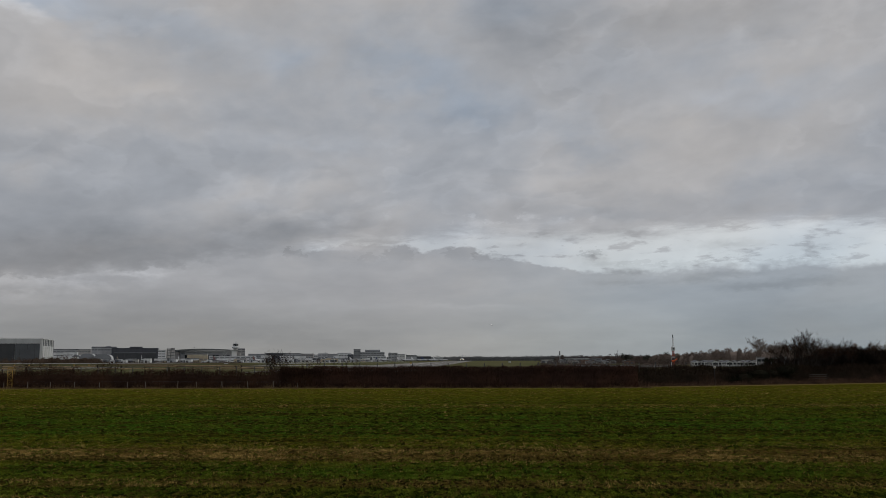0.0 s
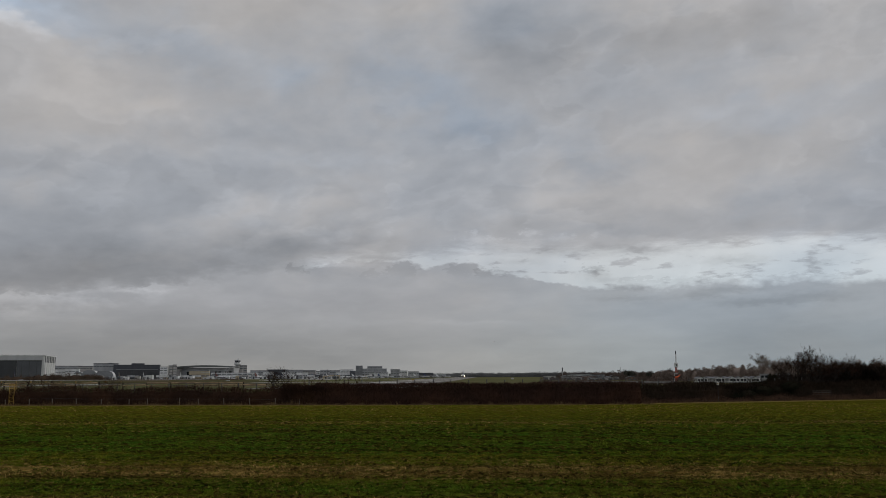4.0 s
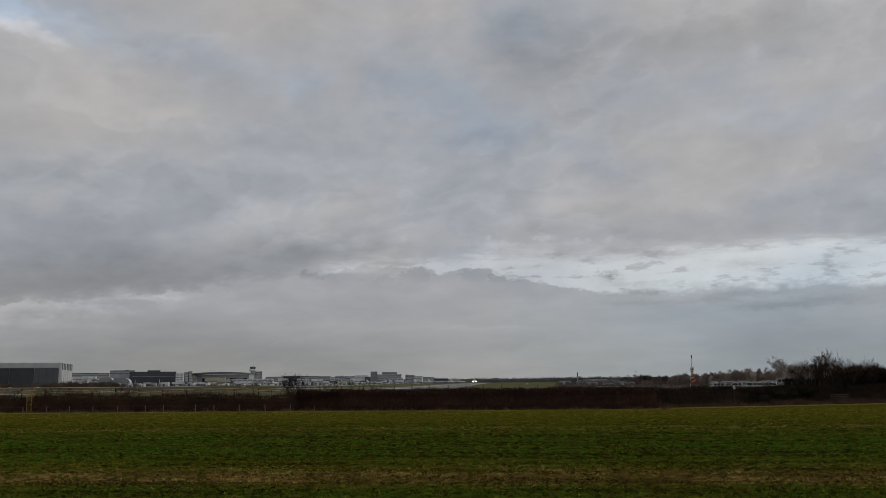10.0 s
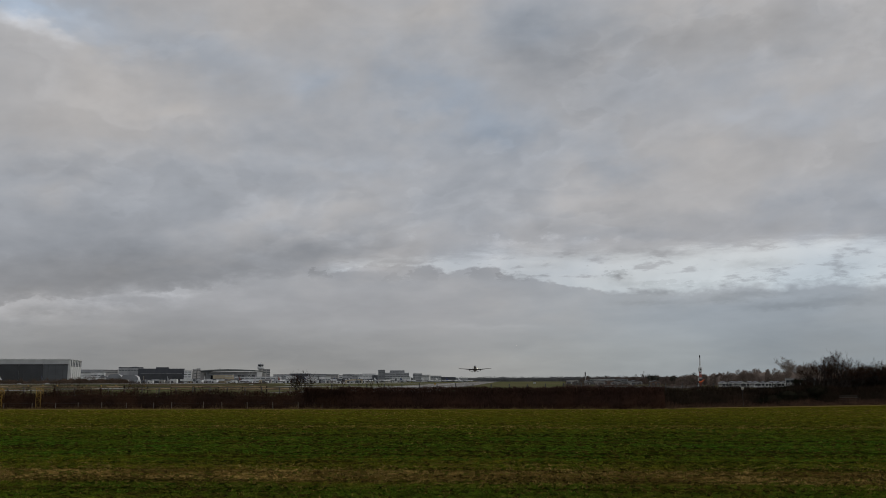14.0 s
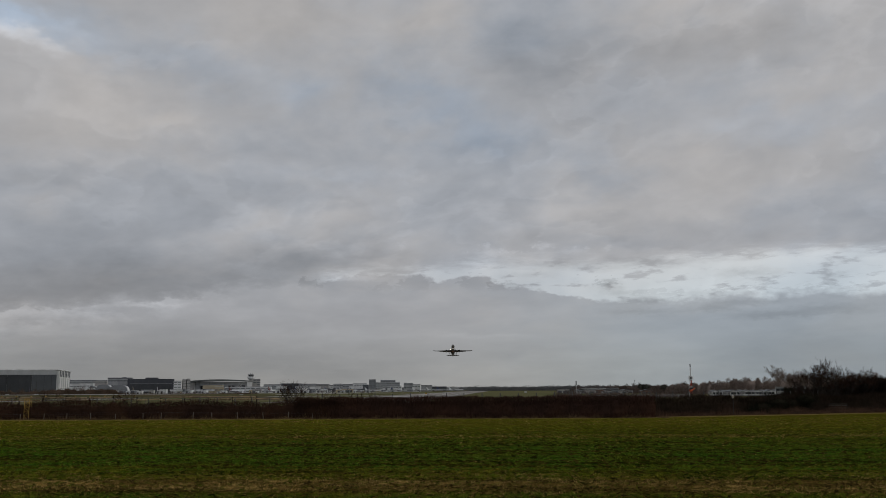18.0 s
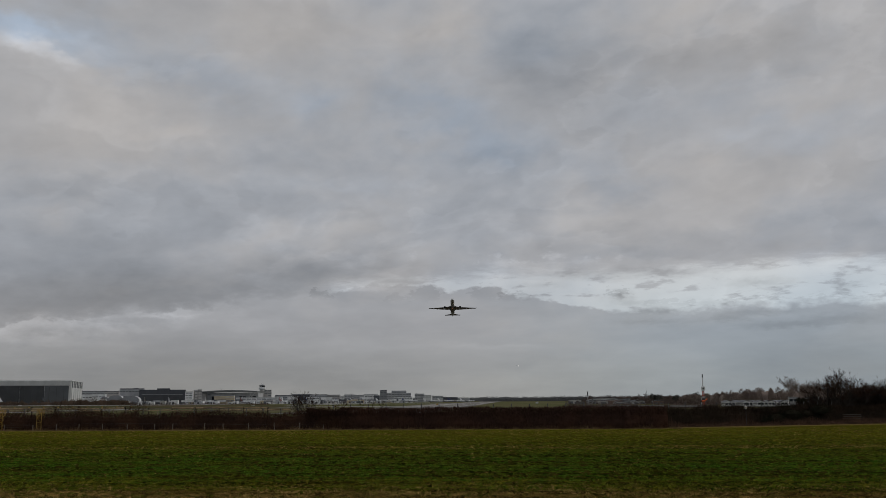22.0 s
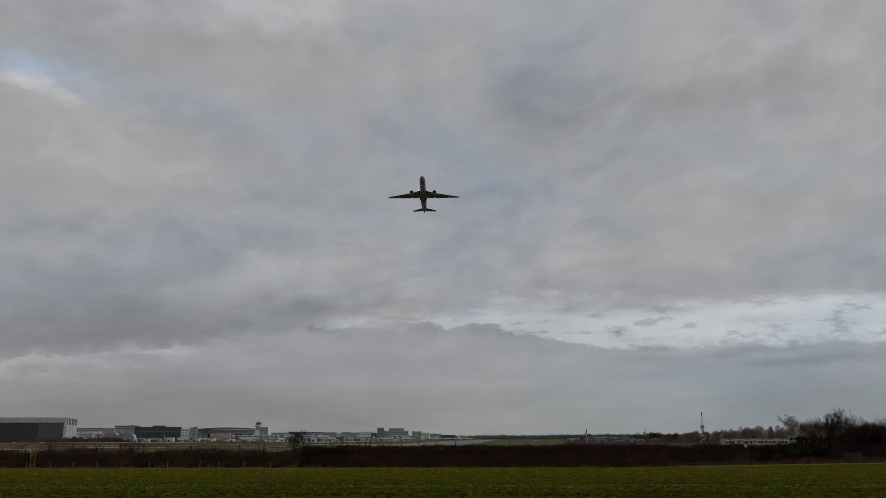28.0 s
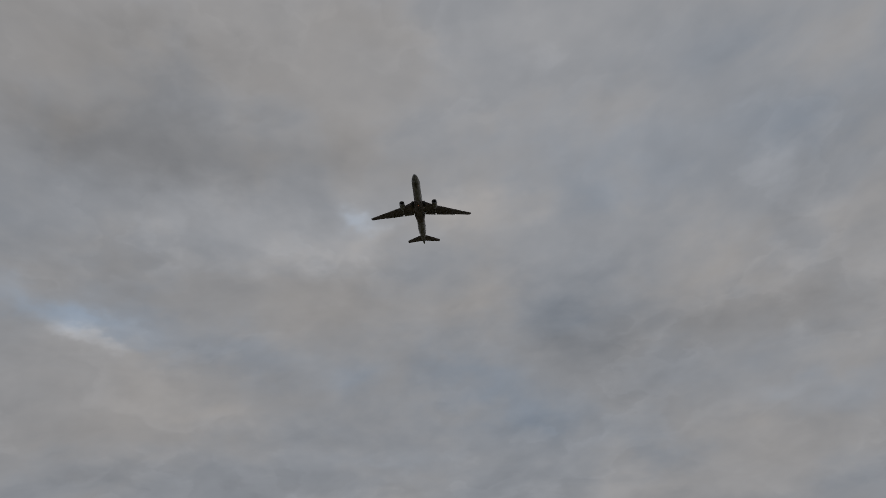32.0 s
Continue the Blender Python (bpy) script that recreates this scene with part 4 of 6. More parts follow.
def bare_tree(name, label, m, rng, height, spread=0.5, trunk=0.16, levels=5, mat=BARK, twig_mat=TWIG, group="", stems=1, split=3, limit=6000, thick=0.045, fan=0.35):
    """A leafless tree: trunk and limbs in one mesh, fine twigs in another."""
    wood, tips = Geo(), []

    def grow(p, d, ln, r, lev):
        bend = Vector(rng.normal(0, 0.13, 3))
        mid = p + (d + bend * 0.5).normalized() * ln * 0.5
        end = mid + (d + bend).normalized() * ln * 0.5
        if lev <= 1:
            tips.append((p, mid, r)), tips.append((mid, end, r * 0.7))
            for _ in range(3):
                q = p + (end - p) * float(rng.uniform(0.3, 1.0))
                e = (d + Vector(rng.normal(0, 0.5, 3)) + Vector((0, 0, 0.15))).normalized()
                tips.append((q, q + e * ln * float(rng.uniform(0.4, 0.9)), r * 0.6))
            return
        n = 6 if lev > 3 else 4
        wood.tube(p, mid, r, r * 0.85, n, False), wood.tube(mid, end, r * 0.85, r * 0.68, n, False)
        for i in range(split if lev > 2 else split + 1):
            a = float(rng.uniform(0, 6.28))
            out = Vector((math.cos(a), math.sin(a), 0))
            q = mid + (end - mid) * float(rng.uniform(0.2, 1.0)) if i else end
            nd = (d * (1.0 if i else 1.6) + out * spread * float(rng.uniform(0.7, 1.5)) + Vector((0, 0, 0.12))).normalized()
            grow(q, nd, ln * float(rng.uniform(0.62, 0.86)), r * float(rng.uniform(0.5, 0.66)), lev - 1)

    for s in range(stems):
        a = 6.28 * s / max(stems, 1) + 0.4
        d = Vector((math.cos(a) * fan, math.sin(a) * fan, 1)).normalized() if stems > 1 else Vector((0, 0, 1))
        grow(Vector((math.cos(a) * 0.2, math.sin(a) * 0.2, -0.1)) if stems > 1 else Vector((0, 0, -0.1)), d, height * 0.30, trunk / math.sqrt(stems), levels)
    zmax = float(np.percentile([q.z for _, q, _ in tips], 98))
    k = height / zmax
    mx, my = (float(np.mean([q[i] for _, q, _ in tips])) / float(np.mean([q.z for _, q, _ in tips])) for i in (0, 1))
    lean = lambda p: Vector((p[0] - mx * p[2], p[1] - my * p[2], p[2]))
    wood.v = [tuple(lean(p)) for p in wood.v]
    tips = [(lean(p), lean(q), r) for p, q, r in tips]
    wood.v = [(a * k, b * k, c * k) for a, b, c in wood.v]
    top = thing(name, label, "tree", m, group)
    part("trunk", wood, mat, top, "bare trunk and limbs", True)
    if len(tips) > limit:
        tips = [tips[i] for i in rng.choice(len(tips), limit, replace=False)]
    b = np.array([tuple(p * k) for p, _, _ in tips])
    e = np.array([tuple(q * k) for _, q, _ in tips])
    w = np.maximum(np.array([r for _, _, r in tips]) * 2.2, thick)
    v, f = sticks(rng, b, e, w)
    v2, f2 = sticks(rng, b, e, w)
    part("crown", quick_mesh("crown", np.vstack([v, v2]), np.vstack([f, f2 + len(v)]), twig_mat), twig_mat, top, "bare twigs")
    return top


def shrub(name, label, m, rng, w, d, h, mat, count, leaf=0.22, category="bush", group="", up=0.6):
    """A rounded, uneven bush of many small leaves or twigs round a ragged heart."""
    top = thing(name, label, category, m, group)
    lobes = [(rng.uniform(-0.34, 0.34) * w, rng.uniform(-0.3, 0.3) * d, rng.uniform(0.25, 0.62) * h, rng.uniform(0.22, 0.40)) for _ in range(9)]
    g = Geo()
    vs = []
    for lx, ly, lz, r in lobes:
        rings = []
        for i in range(6):
            t = math.pi * (0.06 + 0.88 * i / 5)
            rings.append([(lx + w * r * 0.62 * math.sin(t) * math.cos(a) * (1 + rng.uniform(-0.35, 0.35)), ly + d * r * 0.62 * math.sin(t) * math.sin(a) * (1 + rng.uniform(-0.2, 0.2)),
                           max(-0.1, lz - h * r * 0.7 * math.cos(t))) for a in (6.2832 * j / 9 for j in range(9))])
        g.loft(rings)
        n = count // 9
        q = rng.normal(0, 1, (n, 3))
        q /= np.linalg.norm(q, axis=1)[:, None]
        b = q * np.array([w * r, d * r, h * r]) * rng.uniform(0.45, 1.05, (n, 1)) + np.array([lx, ly, lz])
        b[:, 2] = np.maximum(b[:, 2], 0.0)
        dr = q + rng.normal(0, 0.5, (n, 3)) + np.array([0, 0, up])
        dr /= np.linalg.norm(dr, axis=1)[:, None]
        vs.append(sticks(rng, b, b + dr * leaf * rng.uniform(0.5, 1.5, (n, 1)), leaf * 0.16 + 0.02)[0])
    v = np.vstack(vs)
    heart = part("branch_heart", g, mat, top)
    heart["kind"] = "stuff"
    part("foliage", quick_mesh("foliage", v, np.arange(len(v)).reshape(-1, 3), mat), mat, top)
    return top


rng = np.random.default_rng(5)
hedge("hedge", "ragged brown leafless hedge along the field edge", [(-190, 153), (-80, 149.5), (-25, 147.6)], 2.6, 3.0, TWIG, 60000, rng, ragged=0.35, lean=0.45)
hedge("hedge", "tall clipped brown leafless hedge along the field edge", [(-27.5, 147.5), (0, 146.2), (18, 146.0), (24, 148)], 3.25, 3.0, TWIG_RED, 60000, rng, twig=0.38, ragged=0.10, lean=0.3)
hedge("hedge", "short rising piece of brown leafless hedge", [(-33, 147.9), (-26, 147.5)], 2.95, 3.0, TWIG, 8000, rng, ragged=0.2, lean=0.3)
hedge("hedge", "lower brown bramble and thorn hedge behind rough grass", [(19, 152), (48, 167), (76, 181)], 2.9, 5.0, TWIG_DARK, 40000, rng, ragged=0.35)
hedge("hedge", "low brown hedge behind the trees at the field corner", [(76, 181), (130, 205)], 3.6, 5.0, TWIG_DARK, 9000, rng, ragged=0.35)


def rough_grass():
    """Dead grass along the hedge foot, and the tall bank of it where the field runs back."""
    r = np.random.default_rng(8)
    n = 24000
    x = r.uniform(-170, 26, n)
    y = r.uniform(-1.0, 1.9, n) + 144.2 - 0.028 * (x + 10)
    b = np.column_stack([x, y, np.zeros(n) - 0.02])
    clump = 0.55 + 0.45 * np.sin(x * 0.8) * np.sin(x * 0.23 + 1) + 0.3 * np.sin(x * 3.1)
    h = np.clip(clump, 0.25, 1.3) * r.uniform(0.15, 0.5, n)
    tip = b + np.column_stack([r.normal(0, 0.14, n), r.normal(0, 0.14, n), h])
    v1, _ = sticks(r, b, tip, 0.05)
    n = 30000
    t = r.uniform(0, 1, n)
    x = 14 + 95 * t
    y = 144 + 43.5 * t + r.uniform(-0.2, 6.0, n)
    b = np.column_stack([x, y, np.zeros(n)])
    h = r.uniform(0.35, 1.45, n) * (0.75 + 0.35 * np.sin(x * 0.7) * np.sin(x * 0.19)) * np.clip((y - 143.4 - 43.5 * t) / 3, 0.3, 1.2)
    tip = b + np.column_stack([r.normal(0, 0.2, n), r.normal(0, 0.2, n), h])
    v2, _ = sticks(r, b, tip, 0.06)
    # dead stems and tufts standing against the face of the hedge
    n = 3200
    heart = r.uniform(-120, 22, 90)
    x = heart[r.integers(0, 90, n)] + r.normal(0, 0.7, n)
    b = np.column_stack([x, 144.55 - 0.028 * (x + 10) + r.uniform(-0.3, 0.5, n), np.zeros(n)])
    tip = b + np.column_stack([r.normal(0, 0.16, n), r.normal(0, 0.12, n), r.uniform(0.25, 1.1, n) * r.uniform(0.4, 1.0, n)])
    v3, _ = sticks(r, b, tip, 0.05)
    ob = new("bank_grass", quick_mesh("bank_grass", v2, np.arange(len(v2)).reshape(-1, 3), BANK_GRASS))
    tagged(ob, "tall dead brown grass on the bank at the field corner", "grass", kind="stuff")
    v = np.vstack([v1, v3])
    ob = new("rough_grass", quick_mesh("rough_grass", v, np.arange(len(v)).reshape(-1, 3), DRY_GRASS))
    tagged(ob, "dead straw-coloured grass along the foot of the hedge", "grass", kind="stuff")


rough_grass()


def crop_stuff(name, label, mat, areas, seed):
    r = np.random.default_rng(seed)
    clumps = r.uniform(0, 1, 4096)
    vs = []
    for y0, y1, dens, h0, h1, wd, lean in areas:
        mid = (y0 + y1) / 2
        x0, x1 = -0.66 * y1 - 2, 0.52 * y1 + 2
        n = int(dens * 0.95 * (x1 - x0) * (y1 - y0))
        y = r.uniform(y0, y1, n)
        # drilled rows run across the slope
        y += 0.03 * np.sin(y * 40)
        x = r.uniform(x0, x1, n)
        keep = r.uniform(0, 1, n) < np.clip(0.62 + 0.5 * np.sin(x * 0.37 + np.sin(y * 0.9) * 2) * np.sin(y * 1.7 + np.sin(x * 0.11) * 3), 0.12, 1)
        # plants stand in clumps, with bare gaps between
        cell = np.floor(x / (0.0055 * y)).astype(np.int64) * 7919 + np.floor(y / (0.026 * y.mean()) + clumps[np.floor(x / (0.0055 * y)).astype(np.int64) % 4096]).astype(np.int64) * 104729
        keep &= r.uniform(0, 1, n) < np.clip(clumps[cell % 4096] * 1.9 - 0.35, 0.06, 1)
        keep &= y < 142.3 + 0.46 * np.maximum(0, x - 16) - 0.028 * np.minimum(0, x + 10)
        x, y = x[keep], y[keep]
        n = len(x)
        z = np.maximum(0.0, 2.85 * (1 - y / EDGE_Y))
        b = np.repeat(np.column_stack([x, y, z - 0.01]), 3, axis=0)
        n *= 3
        b[:, :2] += r.normal(0, lean * 0.25, (n, 2))
        tip = b + np.column_stack([r.normal(0, lean, n), r.normal(0, lean, n), r.uniform(h0, h1, n)])
        vs.append(sticks(r, b, tip, wd * r.uniform(0.6, 1.4, n))[0])
    v = np.vstack(vs)
    ob = new(name, quick_mesh(name, v, np.arange(len(v)).reshape(-1, 3), mat))
    tagged(ob, label, "crop", kind="stuff")


crop_stuff("crop_seedlings", "short green winter crop seedlings in thin rows", CROP,
           [(15.2, 18.4, 680, 0.015, 0.045, 0.022, 0.035), (12.9, 14.0, 700, 0.015, 0.045, 0.020, 0.035), (14.0, 15.2, 260, 0.015, 0.045, 0.02, 0.035), (18.4, 22.0, 140, 0.015, 0.05, 0.02, 0.04),
            (9.5, 12.9, 90, 0.015, 0.06, 0.02, 0.04), (22.0, 26.0, 150, 0.015, 0.05, 0.028, 0.05), (26.0, 40.0, 44, 0.02, 0.05, 0.04, 0.06), (40, 50, 42, 0.02, 0.06, 0.07, 0.09), (50, 66, 24, 0.02, 0.06, 0.07, 0.09), (66, 90, 6.0, 0.03, 0.07, 0.09, 0.12)], 21)
crop_stuff("olive_seedlings", "thin olive-yellow winter crop near the hedge", CROP_OLIVE,
           [(21.6, 27.0, 150, 0.015, 0.05, 0.028, 0.05), (46, 66, 16, 0.02, 0.06, 0.07, 0.10), (66, 100, 17.0, 0.03, 0.07, 0.09, 0.12), (100, 148, 11.0, 0.03, 0.08, 0.12, 0.15), (142, 190, 3.5, 0.03, 0.08, 0.14, 0.15)], 24)
crop_stuff("fresh_seedlings", "vivid green band of denser winter crop seedlings", CROP_FRESH,
           [(25.0, 30.0, 150, 0.02, 0.05, 0.036, 0.06), (30.0, 40.0, 110, 0.02, 0.055, 0.045, 0.07), (40.0, 52.0, 22, 0.02, 0.06, 0.06, 0.08), (15.6, 18.0, 150, 0.015, 0.05, 0.022, 0.05)], 23)
crop_stuff("stubble", "pale dry straw stubble between the crop rows", STRAW,
           [(17.4, 18.4, 90, 0.015, 0.05, 0.014, 0.035), (22.4, 24.0, 90, 0.015, 0.05, 0.016, 0.04), (18.2, 19.2, 320, 0.015, 0.05, 0.014, 0.035), (19.0, 21.4, 680, 0.015, 0.055, 0.014, 0.035), (21.2, 22.6, 260, 0.015, 0.05, 0.014, 0.035), (14.0, 15.1, 330, 0.015, 0.055, 0.011, 0.03), (9.5, 12.9, 330, 0.015, 0.055, 0.011, 0.03),
            (15.1, 18.4, 45, 0.015, 0.05, 0.012, 0.035), (22.0, 40.0, 6, 0.02, 0.06, 0.02, 0.05), (50.5, 57.5, 24, 0.02, 0.06, 0.05, 0.07), (40, 90, 1.1, 0.03, 0.08, 0.06, 0.09), (90, 148, 1.6, 0.03, 0.09, 0.10, 0.12)], 22)


# ---------------------------------------------------------------- fences by the hedge
def fences():
    f = thing("field_fence", "weathered wooden post and wire fence before the hedge", "fence")
    r = np.random.default_rng(3)
    base = Geo().box(0, 0, -0.1, 0.11, 0.11, 1.25, 0, 0.02).mesh("post", WOOD_POST)
    xs = list(np.arange(-150, -14, 4.15))
    for x in xs:
        o = part("post", base, WOOD_POST, f)
        o.matrix_local = pose(x + r.uniform(-0.7, 0.7), 145.5 - 0.03 * x, r.uniform(-0.3, 0.05), r.uniform(-3, 3), r.uniform(-5, 5), r.uniform(0, 90))
    for h in (0.5, 0.85, 1.08):
        part("wire", Geo().tube((-152, 150.06, h), (-14, 145.92, h), 0.005, 0.005, 4), STEEL_POST, f)
    g = thing("security_fence", "dark steel airfield fence posts rising behind the hedge", "fence")
    post = Geo().box(0, 0, -0.1, 0.16, 0.16, 3.85, 0, 0.02).tube((0, 0, 3.45), (0, -0.3, 3.75), 0.035, 0.03, 5).mesh("post", STEEL_POST)
    for i, x in enumerate(np.arange(-150, 62, 3.0)):
        o = part("post", post, STEEL_POST, g)
        o.matrix_local = pose(x, 154 + max(0, x - 14) * 0.52, r.uniform(-0.05, 0.15) + (0.1 if x > -32 else -0.4), 0, r.uniform(-1, 1), 0)
    for h in (1.2, 2.4, 3.3):
        part("wire", Geo().tube((-150, 154, h), (14, 154, h), 0.008, 0.008, 4), STEEL_POST, g)
    t = thing("rail_fence", "low tan wooden rail fence beyond the hedge", "fence")
    for x in np.arange(-150, -34, 4.0):
        part("post", Geo().box(x, 158, -0.1, 0.12, 0.12, 3.55, 0, 0.02), WOOD_POST, t)
    for z in (2.95, 3.3):
        part("rail", Geo().box(-92, 157.9, z, 116, 0.05, 0.13), WOOD_POST, t)

    w = thing("track_rail", "white post and rail fence along the far track", "fence")
    a, b = bearing(5.7, 430), bearing(11.2, 430)
    n = 14
    for i in range(n + 1):
        part("post", Geo().box(a[0] + (b[0] - a[0]) * i / n, 430, -0.1, 0.14, 0.14, 1.7), OFF_WHITE, w)
    for i in range(n):
        if i in (4, 9):
            continue
        x = a[0] + (b[0] - a[0]) * (i + 0.5) / n
        for z in (0.95, 1.45):
            part("rail", Geo().box(x, 429.9, z, (b[0] - a[0]) / n, 0.06, 0.14), OFF_WHITE, w)


fences()


# ---------------------------------------------------------------- trees
def plant():
    r = np.random.default_rng(12)
    bare_tree("hedgerow_tree", "small bare round-crowned tree standing in the hedge", pose(*bearing(-12.9, 149.8)), r, 6.0, 0.42, 0.16, 5, stems=6, fan=0.34, limit=1000, thick=0.045)
    bare_tree("sapling", "thin bare sapling standing in the hedge", pose(*bearing(-10.7, 149.5)), r, 4.9, 0.45, 0.06, 4)
    for az, h in ((-9.3, 4.6), (-8.7, 5.0), (-8.1, 4.7), (-7.4, 4.2), (-11.3, 4.3)):
        bare_tree("sapling", "thin bare sapling standing in the hedge", pose(*bearing(az, 149.8)), r, h, 0.35, 0.05, 3, group="saplings in the hedge")
    for az, h, w in ((-26.9, 4.6, 6), (-26.2, 5.0, 6.5), (-25.6, 4.5, 6), (-22.9, 4.7, 4.5), (-22.4, 5.0, 4.5), (-24.4, 4.0, 3.5), (-19.2, 4.0, 3.0), (-28.8, 4.1, 4), (-17.3, 3.9, 3), (-15.4, 4.0, 3)):
        bare_tree("thorn_bush", "bare thorn bush growing out of the hedge", pose(*bearing(az, 150)), r, h - 0.25, 0.75, 0.07, 4, stems=5, group="thorn bushes in the hedge", split=3, limit=420, thick=0.035)
    # wood by the corner of the field
    for az, y, h, sp, st, fan, lim in ((18.85, 175, 8.9, 0.7, 6, 0.55, 9000), (17.75, 179, 5.0, 0.5, 4, 0.3, 3000), (20.0, 180, 7.4, 0.6, 4, 0.4, 6000), (20.9, 184, 7.6, 0.6, 4, 0.4, 5000), (22.0, 186, 7.5, 0.6, 4, 0.4, 5000), (23.4, 188, 7.0, 0.6, 3, 0.4, 4000), (24.9, 188, 7.0, 0.6, 3, 0.4, 4000)):
        bare_tree("bare_tree", "bare spreading hedgerow tree with a tangled crown", pose(*bearing(az, y)), r, h, sp, 0.42, 6, stems=st, fan=fan, group="bare trees at the field corner", limit=lim, thick=0.04)
    for az, y, w, d, h in ((20.3, 184, 8, 6, 5.2), (21.0, 186, 9, 7, 6.8), (22.2, 188, 10, 7, 7.2), (23.8, 188, 11, 7, 6.6), (18.6, 186, 8, 6, 5.2), (17.5, 184, 7, 6, 4.0), (19.5, 186, 8, 6, 5.0), (21.6, 184, 9, 6, 7.0), (19.0, 182, 7, 5, 4.6), (23.0, 186, 9, 6, 6.3), (25.4, 190, 12, 7, 7.2), (27.4, 192, 12, 7, 7.2)):
        shrub("thicket", "dense dark thicket of ivy-clad thorn", pose(*bearing(az, y)), r, w, d, h, THICKET, 16000, 0.55, group="thickets at the field corner")
    for az, y, w, d, h in ((15.9, 166, 8, 5, 3.6), (16.9, 168, 9, 5, 4.0), (14.9, 163, 8, 4, 3.2), (17.9, 172, 9, 5, 3.9), (18.6, 173, 6, 4, 3.2)):
        shrub("bramble_bush", "low dark green bramble bush behind rough grass", pose(*bearing(az, y)), r, w, d, h, EVERGREEN, 12000, 0.34, group="bramble bushes")
    shrub("evergreen_bush", "upright dark evergreen bush beside the site cabins", pose(*bearing(17.05, 300)), r, 3.4, 3.0, 5.6, EVERGREEN, 5000, 0.4)
    # middle-distance wood
    for az, y, h in ((16.85, 430, 13.3), (17.6, 450, 11.6)):
        bare_tree("round_tree", "tall bare round-crowned tree at the wood's edge", pose(*bearing(az, y)), r, h, 0.8, 0.34, 6, mat=WOOD_BROWN, twig_mat=WOOD_BROWN, group="tall trees at the wood's edge", limit=15000, stems=3, fan=0.3, thick=0.11)

    for az, y, h, w in ((8.62, 1250, 13.0, 7), (8.86, 1240, 12.0, 9), (9.0, 1260, 10.5, 8), (9.95, 1100, 10.5, 9), (10.2, 1080, 9.5, 8), (11.0, 800, 11.0, 9)):
        shrub("pine_tree", "dark evergreen pine rising over the far belt", pose(*bearing(az, y)), r, w, w, h, PINE, 2500, 1.1, category="tree", group="far pines")


plant()


def wood_belt(name, label, pts, mat, rng, height, step, blade, per, depth=18.0, hvar=0.3):
    """A belt of distant leafless wood: many uneven crowns of upright twigs along a line."""
    p, seg, cum = hedge_line(pts, 0)
    vs = []
    for s in np.arange(0, cum[-1], step):
        i = min(max(int(np.searchsorted(cum, s)) - 1, 0), len(seg) - 1)
        f = (s - cum[i]) / seg[i]
        q = p[i] + (p[i + 1] - p[i]) * f
        h = height(s / cum[-1]) * (1 + rng.uniform(-hvar, hvar))
        w = step * rng.uniform(1.0, 1.9)
        cx, cy = q[0] + rng.uniform(-step, step) * 0.5, q[1] + rng.uniform(0, depth)
        u = rng.uniform(-1, 1, per)
        top = np.sqrt(np.clip(1 - u * u, 0, 1))
        b = np.column_stack([cx + u * w * 0.5, cy + rng.uniform(-0.5, 0.5, per) * w, h * rng.uniform(0.0, 0.85, per) * top])
        tip = b + np.column_stack([u * blade * 0.6 + rng.normal(0, blade * 0.25, per), rng.normal(0, blade * 0.2, per), blade * rng.uniform(0.5, 1.0, per)])
        tip[:, 2] = np.minimum(tip[:, 2], h * (0.25 + 0.75 * top) + rng.uniform(-0.05, 0.05, per) * h)
        b[:, 2] = np.minimum(b[:, 2], tip[:, 2] - blade * 0.3)
        b[:, 2] = np.maximum(b[:, 2], -0.2)
        vs.append(sticks(rng, b, tip, blade * 0.2)[0])
    # the close inner mass of trunks and boughs; low scrub has a slighter one
    mass = 0.86 if height(0.5) > 7 else 0.5
    n = int(cum[-1] / (step * 0.25)) + 2
    s = np.linspace(0, cum[-1], n)
    i = np.clip(np.searchsorted(cum, s) - 1, 0, len(seg) - 1)
    q = p[i] + (p[i + 1] - p[i]) * ((s - cum[i]) / seg[i])[:, None]
    hh = np.array([height(a / cum[-1]) for a in s])
    wav = sum(np.sin(s / step * f + o) * a for f, o, a in ((0.9, 0, 0.4), (2.1, 1, 0.35), (0.31, 2, 0.5))) * hvar * 0.9
    hh = hh * np.clip(np.minimum(s, cum[-1] - s) / (step * 4) + 0.05, 0, 1)
    rows = []
    for back, k in ((depth * 0.40, 0.0), (depth * 0.45, 0.55), (depth * 0.65, 0.78), (depth * 0.9, 0.82), (depth * 1.15, 0.0)):
        z = hh * k * mass * (1 + wav) + (rng.uniform(-0.03, 0.03, n) * hh if k else -0.3)
        rows.append(np.column_stack([q[:, 0], q[:, 1] + back, z]))
    h0 = np.vstack(rows)
    tri = []
    for a in range(4):
        for j in range(n - 1):
            k = a * n + j
            tri += [(k, k + 1, k + n), (k + 1, k + n + 1, k + n)]
    v = np.vstack(vs)
    ob = new(name, quick_mesh(name, np.vstack([v, h0]), np.vstack([np.arange(len(v)).reshape(-1, 3), np.array(tri) + len(v)]), mat))
    return tagged(ob, label, "woodland", kind="stuff")


